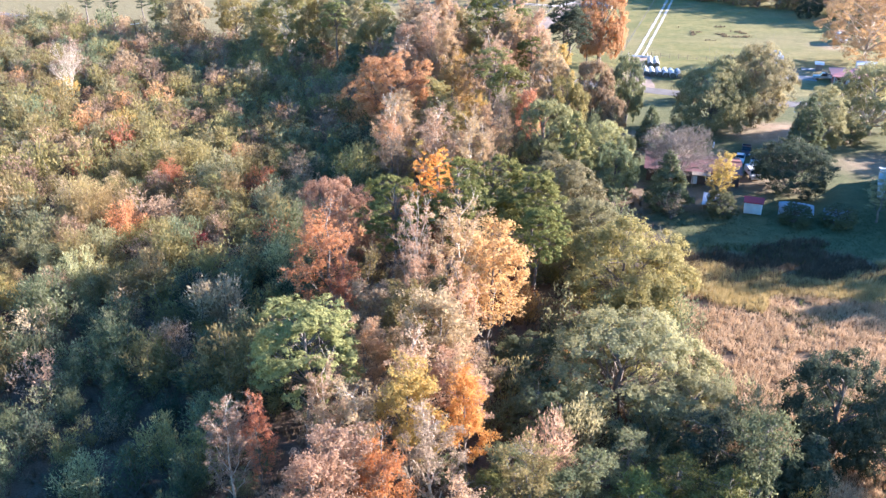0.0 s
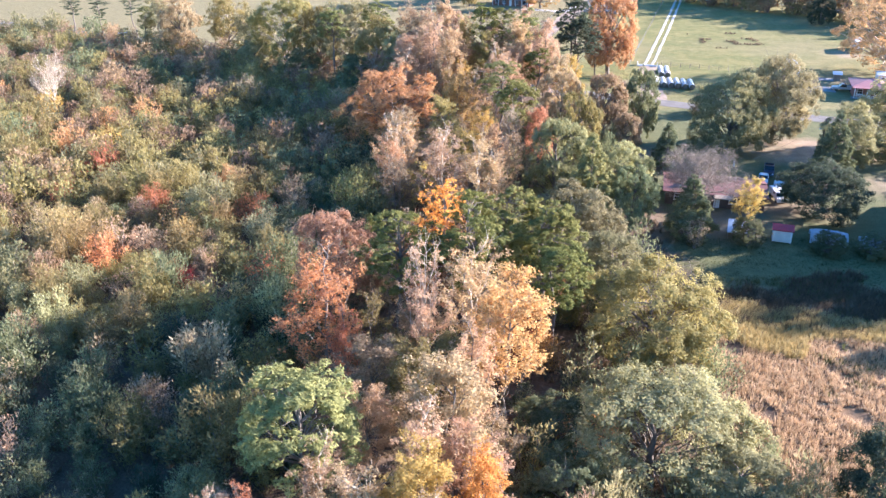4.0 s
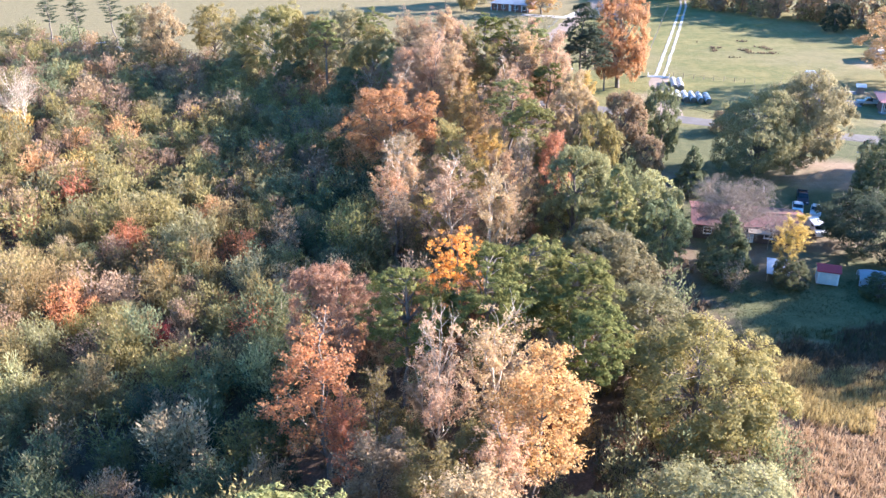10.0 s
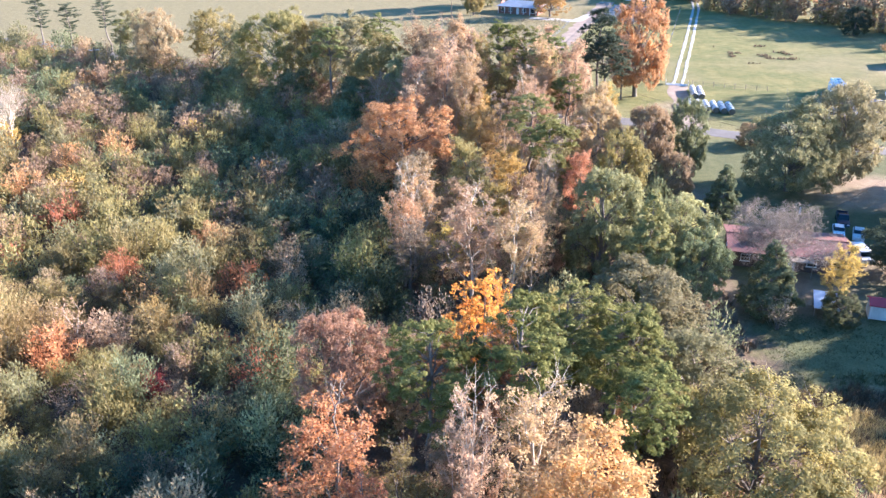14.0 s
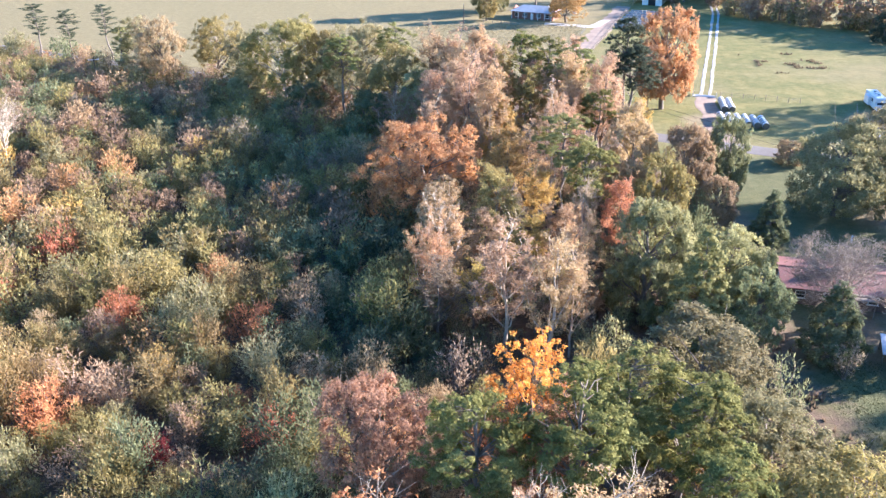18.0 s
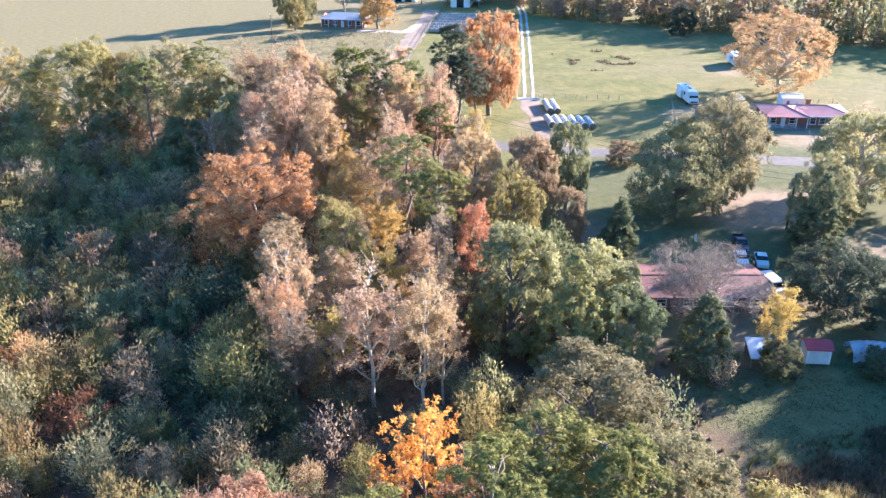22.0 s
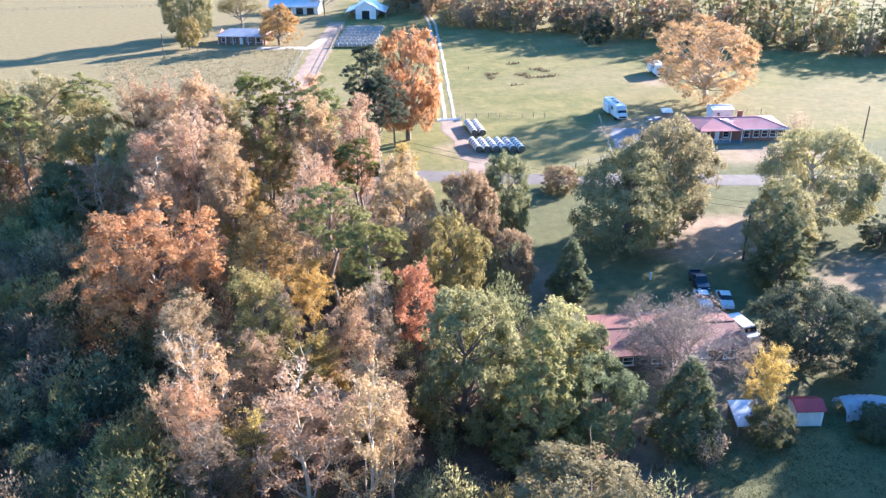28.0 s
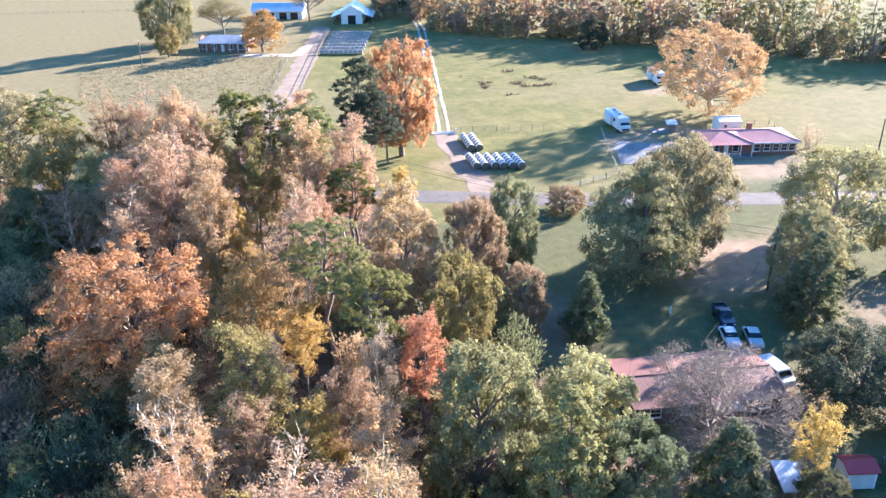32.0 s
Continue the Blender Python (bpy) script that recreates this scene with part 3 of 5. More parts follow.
def sapling(seed, h=6.0, r=2.2, plumes=9, knots=7, leaves=46, size=0.26, width=0.34):
    """A bushy young tree of feathered plumes that fan up and out from the foot."""
    rng = np.random.default_rng(seed)
    wood, twigs, p, way = [], [], [], []
    for i in range(plumes):
        a, q = i * 2.4 + rng.normal() * 0.35, r * math.sqrt((i + 0.4) / plumes) * 0.92
        tip = np.array([math.cos(a) * q, math.sin(a) * q, h * (1.0 - 0.45 * (q / r) ** 2) * rng.uniform(0.86, 1.0)])
        stem = bend((rng.normal() * 0.15, rng.normal() * 0.15, -0.1), tip, rng, 6, 0.03)
        stem[:, :2] += np.array([math.cos(a), math.sin(a)])[None] * (0.16 * q * np.sin(np.linspace(0, math.pi, 6)))[:, None]
        (wood if i % 2 == 0 else twigs).append(tube(stem, np.linspace(0.06, 0.01, 6), 3))
        d = stem[-1] - stem[-3]
        d /= np.linalg.norm(d)
        for s in np.linspace(0.3, 1.0, knots):
            k = min(4, int(s * 5))
            c = stem[k] + (stem[k + 1] - stem[k]) * (s * 5 - k)
            wide = r * (0.34 - 0.2 * (s - 0.3)) * rng.uniform(0.8, 1.25)
            off = rng.normal(size=(leaves, 3)) * np.array([wide, wide, wide * 0.8]) * 0.62
            p.append(c + off)
            way.append(d * 0.75 + off / (wide + 1e-6) * 0.5 + np.array([0, 0, 0.35]))
    p, way = np.concatenate(p), np.concatenate(way)
    p[:, 2] = np.maximum(p[:, 2], 0.15)
    n = len(p)
    t = way + rng.normal(size=(n, 3)) * 0.38
    t /= np.linalg.norm(t, axis=1)[:, None] + 1e-9
    o = p - np.array([0, 0, h * 0.25])
    nor = o / (np.linalg.norm(o, axis=1)[:, None] + 1e-6) + rng.normal(size=(n, 3)) * 0.4
    b = np.cross(nor, t)
    b /= np.linalg.norm(b, axis=1)[:, None] + 1e-9
    s = size * rng.uniform(0.6, 1.4, n)[:, None]
    tri = np.stack([p - t * s * 0.4 - b * s * width * 0.5, p - t * s * 0.4 + b * s * width * 0.5, p + t * s * 0.6], axis=1)
    return wood, twigs, [(tri.reshape(-1, 3), np.arange(3 * n).reshape(-1, 3))]


arrays = {}


def archetypes():
    made = {}

    def keep(kind, h, r, builds):
        """Keeps each build scaled to the height and spread that it is named by."""
        rows = []
        for w, t, l in builds:
            v = np.concatenate([p for p, _ in l] + ([p for p, _ in t] if kind in ("bare", "snag", "thin", "bald") else []))
            k = np.array([r / np.percentile(np.hypot(v[:, 0], v[:, 1]), 93)] * 2 + [h / np.percentile(v[:, 2], 99.3)])
            w, t, l = ([(p * k, f) for p, f in q] for q in (w, t, l))
            arrays.setdefault(kind, []).append([(p, np.array(f)) for p, f in (gather(w), gather(l))])
            rows.append((to_mesh("trunk", w + t, True), to_mesh("trunk", w, True), to_mesh("crown", l)))
        made[kind] = (h, r, rows)

    keep("broad", 14.0, 6.0, [broad_tree(s) for s in (11, 12, 13, 14)])
    keep("wide", 12.0, 8.5, [broad_tree(s, 12.0, 8.5, 130, 10, 36, 0.26, 0.0, 0.2) for s in (15, 16, 17)])
    keep("spread", 16.0, 9.0, [broad_tree(s, 16.0, 9.0, 100, 9, 38, 0.27, 0.18, 0.19, 0.5, 0.13) for s in (25, 26, 27)])
    keep("low_broad", 9.0, 5.0, [broad_tree(s, 9.0, 5.0, 84, 8, 40, 0.235, 0.0, 0.25, 0.3) for s in (21, 22, 23)])
    keep("tall", 18.0, 3.4, [fork_tree(s, 18.0, 3.4, 10, 34, 0.21, 0.5, 0.2) for s in (31, 32, 33, 34)])
    keep("thin", 18.0, 3.2, [fork_tree(s, 18.0, 3.2, 10, 23, 0.19, 0.42, 0.2, 0.25) for s in (41, 42, 43)])
    keep("bald", 18.0, 4.0, [fork_tree(s, 18.0, 4.0, 11, 26, 0.19, 0.44, 0.26, 0.6, 0.022) for s in (45, 46)])
    keep("bare", 13.0, 5.0, [bare_tree(51, leaves=9), bare_tree(52, leaves=9)])
    keep("snag", 15.0, 4.0, [bare_tree(55, 15.0, 4.0, 1)])
    keep("pine", 20.0, 3.2, [pine_tree(s) for s in (61, 62, 63)])
    keep("bushy_pine", 17.0, 4.0, [clump_pine(s) for s in (66, 67, 68, 69)])
    keep("top_pine", 20.0, 3.8, [clump_pine(s, 20.0, 3.8, 0.52, 52) for s in (64, 65, 77)])
    keep("cedar", 15.0, 4.0, [cone_tree(73, 15.0, 4.0, 0.36, 620)])
    keep("open", 19.0, 11.0, [broad_tree(18, 19.0, 11.0, 135, 9, 30, 0.29, 0.0, 0.17, 0.55, 0.15)])
    keep("vase", 18.0, 4.0, [fork_tree(56, 18.0, 4.0, 9, 20, 0.22, 0.3, 0.45)])
    keep("cone", 9.0, 2.6, [cone_tree(s) for s in (71, 72)])
    keep("young_pine", 8.0, 2.3, [pine_tree(s, 8.0, 2.3, 0.08, 34, 30, 0.6) for s in (75, 76)])
    keep("sapling", 6.0, 2.2, [sapling(s) for s in range(81, 89)])
    keep("thin_sapling", 6.0, 1.7, [sapling(s, 6.0, 1.7, 8, 6, 20, 0.26) for s in range(91, 95)])
    keep("mid_sapling", 6.0, 2.0, [sapling(s, 6.0, 2.0, 8, 6, 34, 0.29) for s in range(121, 129)])
    keep("far_sapling", 6.0, 2.2, [sapling(s, 6.0, 2.2, 8, 5, 26, 0.37, 0.38) for s in range(111, 117)])
    keep("far_brush", 6.0, 2.2, [sapling(s, 6.0, 2.2, 6, 4, 14, 0.55, 0.45) for s in range(131, 134)])
    keep("far", 18.0, 5.0, [broad_tree(s, 18.0, 5.0, 44, 6, 8, 0.6, 0.0, 0.27) for s in (101, 102, 103)])
    keep("far_pine", 20.0, 3.4, [pine_tree(s, 20.0, 3.4, 0.12, 26, 22, 0.9) for s in (105, 106)])
    return made


KINDS = archetypes()
turns = random.Random(5)
placed = []


def tree(kind, x, y, h, r, leaf, label, name="tree", category="tree", group="", bark=None, seed=None, light=False):
    """One tree: trunk with its limbs, and crown, under an Empty at its foot."""
    h0, r0, rows = KINDS[kind]
    pick = turns.randrange(len(rows)) if seed is None else seed % len(rows)
    ob = thing(name, Matrix.LocRotScale((x, y, 0), Euler((0, 0, turns.uniform(0, 6.28))), (r / r0, r / r0, h / h0)), label, category, group)
    bark = bark or BARK
    full, bole, leaves = rows[pick]
    for nm, me, mat in (("trunk", bole if light else full, bark), ("crown", leaves, LEAF[leaf])):
        if not me.materials:
            me.materials.append(mat)
        p = new(nm, me)
        p.parent = ob
        p.material_slots[0].link = "OBJECT"
        p.material_slots[0].material = mat
    placed.append((x, y, r))
    return ob


# the wood's strip, from its near end
tree("bushy_pine", -13.0, 67.2, 17.4, 4.9, "needle", "spreading olive green pine with a rounded crown among bare trees", "pine_tree", "pine")
tree("thin", -18.7, 59.2, 13, 2.3, "pink", "slender half-bare tree with pinkish leaves", bark=PALE_BARK)
tree("thin", -16.4, 60.5, 13, 1.6, "red", "slim tree with thin red autumn leaves")
tree("tall", -3.1, 61.8, 15, 3.2, "gold", "tall tree in golden yellow autumn leaf")
tree("thin", -7.9, 60.2, 14, 3.2, "peach", "half-bare pale tree with peach leaves and fine twigs", bark=PALE_BARK)
tree("thin", -10.5, 63.5, 14.5, 2.4, "pink", "half-bare grey-pink tree with fine twigs", bark=PALE_BARK)
tree("tall", 2.1, 63.5, 13, 2.6, "copper", "tree with bright rusty orange leaves")
tree("thin", -1.1, 58.4, 13, 2.8, "twig", "almost leafless grey tree with dry brown leaves", bark=PALE_BARK)
tree("thin", -4.8, 54.8, 13, 2.6, "copper", "half-bare tree with scattered orange leaves")
tree("tall", -7.6, 79.5, 13.5, 3.6, "tan", "tree with dull tan brown leaves")
tree("tall", -4.0, 76.5, 15, 3.0, "khaki", "tree with yellowish khaki leaves")
tree("tall", -0.6, 71.4, 17.1, 4.2, "tan", "large tan-leaved tree with an open crown")
tree("thin", -2.5, 67.5, 15, 2.8, "pink", "half-bare pinkish tree with pale twigs", bark=PALE_BARK)
tree("thin", 1.8, 79.0, 16, 2.8, "peach", "thin peach-leaved tree in the wood")
tree("tall", 5.4, 84.2, 18.1, 4.2, "flame", "tall amber-gold tree with an open crown", seed=1)
tree("bald", -3.1, 88.3, 19.8, 2.8, "pink", "narrow half-bare tree with pale pink twigs", bark=PALE_BARK)
tree("thin", 2.3, 89.9, 19.0, 3.9, "peach", "half-bare tall tree with peach leaves", bark=PALE_BARK)
tree("thin", -13.3, 89.3, 18.2, 4.6, "red", "tall tree in bright salmon red leaf", seed=2)
tree("thin", -11.2, 86.0, 13.5, 2.0, "red", "slender tree with salmon red leaves")
tree("bushy_pine", -6.4, 100.4, 18.0, 4.2, "pine", "dark green pine with a tufted top", "pine_tree", "pine")
tree("bushy_pine", 2.0, 100.6, 19.6, 4.8, "pine", "green pine with a dense flat-tufted crown", "pine_tree", "pine")
tree("bushy_pine", 6.9, 105.5, 18.4, 4.6, "pine", "green pine with a dense flat-tufted crown", "pine_tree", "pine")
tree("bushy_pine", 11.3, 102.9, 18.1, 4.7, "pine", "tall green pine with a rounded top", "pine_tree", "pine")
tree("bushy_pine", 12.0, 97.0, 15.0, 3.6, "pine", "green pine below taller ones", "pine_tree", "pine")
tree("broad", 17.0, 117.8, 14.0, 6.8, "sage", "broad oak with dusty khaki leaves", "oak_tree", seed=0)
tree("broad", 21.0, 110.5, 11.0, 5.4, "sage", "broad khaki-leaved oak at the wood's edge", "oak_tree", seed=1)
tree("wide", 23.2, 97.0, 11.8, 8.2, "khaki", "wide rounded tree with khaki leaves at the field edge", "oak_tree", seed=2)
tree("wide", 19.0, 76.0, 10.5, 8.4, "sage", "wide spreading grey-olive tree", "oak_tree", seed=3)
tree("broad", 24.5, 69.5, 8.0, 4.6, "sage", "wide spreading pale olive tree", "oak_tree", seed=1)
tree("broad", 9.4, 79.5, 7.0, 4.2, "green", "low leafy green tree under taller ones", seed=0)
tree("low_broad", 10.0, 70.5, 7.0, 3.8, "green", "low dark leafy tree in the wood")
for i, (x, y, h) in enumerate(((13.6, 59.6, 8), (20.3, 58.8, 8), (6.7, 59.6, 8), (23.1, 55.9, 8), (10.2, 57.2, 7.5), (17.0, 56.0, 7.5), (16.5, 61.5, 7), (3.4, 57.0, 7))):
    tree("young_pine", x, y, h, 2.3, "pine" if i % 2 else "green", "young bright green pine by the field", "pine_tree", "pine", "young pines by the field")
tree("young_pine", 28.2, 59.8, 12, 3.1, "green", "green conifer with feathery layered limbs", "conifer_tree", "conifer")
tree("young_pine", 24.8, 63.0, 9.0, 2.8, "dark", "dark green conifer by the field", "conifer_tree", "conifer")
tree("low_broad", 38.5, 68.0, 11.5, 4.8, "dark", "dark rounded evergreen tree beside the weedy field", "evergreen_tree")
tree("low_broad", 43.5, 64.0, 11.0, 4.6, "dark", "dark rounded evergreen tree beside the weedy field", "evergreen_tree")
tree("cone", 33.0, 60.5, 8.0, 2.8, "dark", "dark bushy evergreen by the field", "evergreen_tree")
tree("sapling", 29.8, 76.9, 4.2, 1.7, "green", "small leafy green bush", "bush", "bush")
tree("sapling", 35.0, 58.7, 5, 2.2, "twig", "rounded greyish bush by the field", "bush", "bush")
tree("sapling", 32.5, 58.5, 4.5, 1.5, "gold", "small yellow-leaved bush by the field", "bush", "bush")
tree("sapling", 8.8, 97.1, 6.5, 2.9, "crimson", "dull red bushy small tree", "small_tree")
tree("sapling", 10.8, 94.5, 5.5, 2.0, "rust", "small orange-leaved bushy tree", "small_tree")
tree("spread", -14.2, 106.6, 15.4, 5.2, "auburn", "small rusty brown oak with bare lower boughs", "oak_tree", seed=2)
tree("sapling", -25.2, 117.5, 4.4, 3.2, "red", "low red-leaved bush in the scrub", "bush", "bush")
tree("sapling", -25.0, 120.3, 7.4, 2.5, "khaki", "khaki-leaved bushy small tree", "small_tree")
tree("sapling", -36.0, 113.5, 4.4, 2.0, "crimson", "deep crimson rounded bush", "bush", "bush")
tree("vase", -1.0, 109.0, 18.5, 3.5, "orange", "bright golden orange maple above the pines", "maple_tree", seed=3)
tree("thin", -0.2, 103.2, 14.5, 3.0, "brick", "thin rusty-leaved tree among the pines")
tree("thin", -4.5, 106.0, 13.5, 3.4, "brick", "thin brownish-leaved tree beside pines")
# the middle of the wood
tree("spread", -11.3, 175.0, 16.6, 9.2, "rust", "great spreading oak with rusty orange leaves", "oak_tree", seed=0)
tree("bald", -8.2, 143.8, 16.6, 4.2, "amber", "tall half-bare pale tree with tan leaves low down", bark=PALE_BARK, seed=0)
tree("thin", -9.5, 141.0, 14.5, 2.6, "amber", "pale forked half-bare tree", bark=PALE_BARK, seed=1)
tree("thin", -4.3, 140.0, 10.0, 2.4, "gold", "yellow-leaved slender tree in the wood")
tree("thin", -0.6, 134.5, 17.0, 4.2, "pink", "tall round-topped pinkish tree in the wood", seed=0, bark=PALE_BARK)
tree("thin", 4.2, 131.5, 17.2, 3.2, "peach", "tall half-bare rosy tree", seed=1, bark=PALE_BARK)
tree("thin", 6.8, 133.5, 14.5, 2.3, "pink", "slim half-bare rosy tree", bark=PALE_BARK)
tree("tall", -0.7, 153.1, 17.0, 3.2, "khaki", "yellowish olive tree with an oval crown")
tree("tall", 3.4, 146.5, 13.0, 2.8, "gold", "small yellow gold tree in the wood")
tree("tall", -4.4, 198.7, 20.9, 4.0, "pink", "tall pink-tinged tree in the wood", bark=PALE_BARK)
tree("tall", 0.4, 186.0, 22.0, 3.2, "peach", "tall peach-pink tree in the wood", bark=PALE_BARK)
tree("thin", -8.5, 190.5, 17.5, 4.0, "pink", "greyish pink half-bare tree", bark=PALE_BARK)
tree("broad", -2.1, 211.1, 23.5, 6.2, "peach", "pale pink rounded tree near the road", seed=1)
tree("broad", 2.8, 188.1, 15.4, 4.0, "gold", "yellow gold tree with orange edges", seed=2)
tree("tall", 1.5, 166.5, 18.2, 3.2, "rust", "rusty pink tree in full leaf")
tree("thin", 4.8, 170.0, 17.5, 3.2, "peach", "half-bare orange-pink tree in the wood")
tree("top_pine", 10.5, 168.2, 19.8, 4.4, "needle", "tall pine with a long bare trunk", "pine_tree", "pine")
tree("top_pine", 12.2, 157.0, 18.9, 4.0, "pine", "tall bright green pine with a bare trunk", "pine_tree", "pine")
tree("top_pine", 19.5, 190.5, 17.5, 3.4, "pine", "tall pine above the wood's edge", "pine_tree", "pine")
tree("top_pine", 17.8, 205.5, 22.8, 4.8, "needle", "very tall pine above the wood", "pine_tree", "pine")
tree("top_pine", 9.0, 216.0, 22.6, 3.8, "pine", "tall dark pine at the wood's edge", "pine_tree", "pine")
tree("top_pine", 13.6, 211.0, 22.3, 4.0, "pine", "tall thin pine above the wood", "pine_tree", "pine")
tree("thin", 9.8, 176.0, 21.5, 3.0, "pink", "thin pinkish tree between pines", bark=PALE_BARK)
tree("thin", 13.0, 184.0, 18.0, 3.0, "peach", "thin peach tree between pines")
tree("broad", 22.9, 177.5, 18.3, 4.6, "tan", "rounded tan-brown tree near the road", seed=3)
tree("low_broad", 31.7, 176.8, 15.0, 4.2, "tan", "rounded tree in warm tan leaf", seed=0)
tree("low_broad", 40.3, 182.4, 14.7, 3.6, "green", "dense dark green tree near the road", seed=1)
tree("low_broad", 24.1, 162.6, 14.8, 4.3, "khaki", "rounded yellow-tipped olive tree", seed=2)
tree("low_broad", 34.1, 167.2, 9.9, 3.2, "tan", "small rounded brownish tree", seed=3)
tree("tall", 15.9, 152.4, 15.4, 2.6, "brick", "narrow rust red tree in the wood")
tree("thin", 10.5, 150.4, 16.2, 2.2, "twig", "almost bare greyish tree", bark=PALE_BARK)
tree("low_broad", 17.9, 143.2, 15.6, 5.4, "olive", "large dull olive tree at the wood's edge", seed=0)
tree("cedar", 22.0, 135.0, 15.8, 4.2, "needle", "feathery olive green pine", "pine_tree", "pine")
tree("low_broad", 29.2, 144.8, 11.2, 4.7, "olive", "rounded light olive tree near the house", seed=1)
tree("low_broad", 28.8, 134.7, 10.4, 3.9, "green", "rounded dark olive tree near the house", seed=2)
tree("tall", 6.3, 163.7, 12.5, 2.6, "gold", "small golden brown tree in the wood")
tree("broad", 38.0, 189.5, 10.5, 3.4, "twig", "brownish half-bare rounded tree by the road", seed=3)
tree("bushy_pine", 32.0, 226.8, 23.0, 4.6, "dark", "tall dark pine beside the road", "pine_tree", "pine", seed=0)
tree("bushy_pine", 33.2, 225.0, 16.5, 5.4, "dark", "dark full pine under a taller one", "pine_tree", "pine", seed=2)
tree("low_broad", 44.0, 239.0, 22.5, 6.6, "flame", "tall broad tree in bright orange leaf", seed=1)
tree("tall", 40.0, 236.0, 15.0, 3.5, "peach", "orange-tan tree under a taller one")
tree("tall", 26.5, 190.0, 16.0, 3.0, "gold", "slim golden tree near the road")
tree("thin", 21.0, 200.0, 16.0, 3.0, "twig", "almost bare brownish tree", bark=PALE_BARK)
tree("sapling", 14.8, 127.5, 5.4, 1.7, "khaki", "small olive bushy tree", "small_tree")
# the wood's far corner along the road
tree("spread", -43.0, 243.0, 20.0, 9.6, "khaki", "large spreading khaki oak beside the road", "oak_tree", seed=2, bark=PALE_BARK)
tree("spread", -24.5, 233.3, 20.5, 8.6, "olive", "large spreading khaki oak beside the road", "oak_tree", seed=3)
tree("top_pine", -17.0, 230.6, 21.6, 4.4, "needle", "tall pine beside the road", "pine_tree", "pine")
tree("spread", -64.4, 268.0, 16.0, 6.8, "khaki", "rounded tan-green tree beside the road", seed=0)
tree("spread", -76.0, 258.0, 17.5, 6.0, "tan", "open-crowned tan tree by the road", seed=1)
tree("broad", -10.5, 214.0, 16.0, 5.6, "olive", "olive tree at the wood's far edge", seed=1)
tree("thin", -16.0, 206.0, 14.0, 4.0, "pink", "greyish pink half-bare tree", bark=PALE_BARK)
tree("spread", -33.5, 237.5, 18.0, 6.4, "khaki", "khaki oak between larger ones beside the road", "oak_tree", seed=2)
tree("broad", -16.5, 222.0, 18.5, 6.2, "khaki", "khaki oak at the wood's far edge", "oak_tree", seed=3)
tree("top_pine", -28.0, 226.0, 20.0, 4.0, "needle", "tall pine behind the scrub", "pine_tree", "pine")
tree("spread", -53.0, 254.0, 15.0, 5.8, "olive", "olive oak beside the road", "oak_tree", seed=0)
tree("low_broad", -22.0, 218.0, 10.0, 5.0, "green", "dark green tree under the roadside oaks", seed=1)
tree("low_broad", -36.0, 228.0, 9.5, 4.6, "green", "dark green tree under the roadside oaks", seed=2)
tree("low_broad", -52.0, 243.0, 8.5, 4.4, "olive", "olive tree under the roadside oaks", seed=0)
tree("broad", -85.5, 272.5, 15.0, 5.6, "olive", "olive tree beside the road", seed=2)
tree("pine", -99.9, 291.3, 15.5, 3.1, "dark", "dark pine on the skyline", "pine_tree", "pine")
tree("pine", -108.0, 285.0, 15.0, 3.0, "dark", "dark pine on the skyline", "pine_tree", "pine")
tree("pine", -118.0, 288.0, 16.0, 3.4, "dark", "dark pine on the skyline", "pine_tree", "pine")
tree("pine", -90.0, 272.0, 13.0, 2.8, "needle", "small pine by the road", "pine_tree", "pine")
tree("snag", -88.5, 200.0, 14.5, 4.2, "twig", "bare pale dead tree standing over the scrub", "dead_tree", "tree", bark=PALE_BARK)
# the yard and the houses
tree("wide", 56.8, 175.8, 15.5, 8.0, "olive", "great rounded dark olive oak on the lawn", "oak_tree", seed=1)
tree("wide", 68.0, 181.0, 17.5, 7.6, "sage", "broad sunlit olive oak beside another", "oak_tree", seed=2)
tree("wide", 90.6, 174.0, 15.0, 9.2, "olive", "wide open-crowned oak near the road", "oak_tree", seed=3, bark=PALE_BARK)
tree("broad", 74.5, 163.5, 13.0, 5.0, "olive", "rounded olive tree by the pole", seed=0)
tree("cedar", 69.9, 157.0, 12.5, 3.6, "green", "dense dark green tree beside the drive", "evergreen_tree", seed=1)
tree("wide", 61.3, 140.5, 9.4, 7.0, "dark", "wide dense dark evergreen beside the house", "evergreen_tree", seed=2)
tree("cone", 41.6, 164.3, 8.8, 2.8, "green", "dark conical magnolia on the lawn", "magnolia_tree", seed=0)
tree("bare", 41.0, 139.6, 12.0, 6.8, "grey_twig", "wide leafless tree with fine grey-brown twigs beside the house", bark=TWIG_BARK, seed=0)
tree("cone", 37.5, 132.6, 9.8, 3.7, "green", "rounded green evergreen in the back yard", "evergreen_tree", seed=0)
tree("thin_sapling", 37.5, 128.5, 5.0, 1.8, "twig", "leafless grey bush below an evergreen", "bush", "bush")
tree("tall", 45.9, 131.3, 10.4, 2.1, "gold", "slim yellow tree beside the shed", seed=2)
tree("low_broad", 45.6, 129.3, 4.6, 2.4, "green", "leafy green bush under the yellow tree", "bush", "bush")
tree("open", 119.6, 240.0, 20.2, 12.6, "amber", "huge pale orange sycamore behind the brick house", "sycamore_tree", seed=0, bark=PALE_BARK)
tree("low_broad", 59.5, 201.4, 4.2, 3.4, "tan", "low straw-coloured bush by the road", "bush", "bush")
tree("thin_sapling", 122.2, 211.6, 5.2, 2.5, "twig", "small leafless tree beside the brick house", "small_tree")
tree("thin_sapling", 111.0, 199.0, 4.5, 2.2, "gold", "small thin yellow tree on the verge", "small_tree")
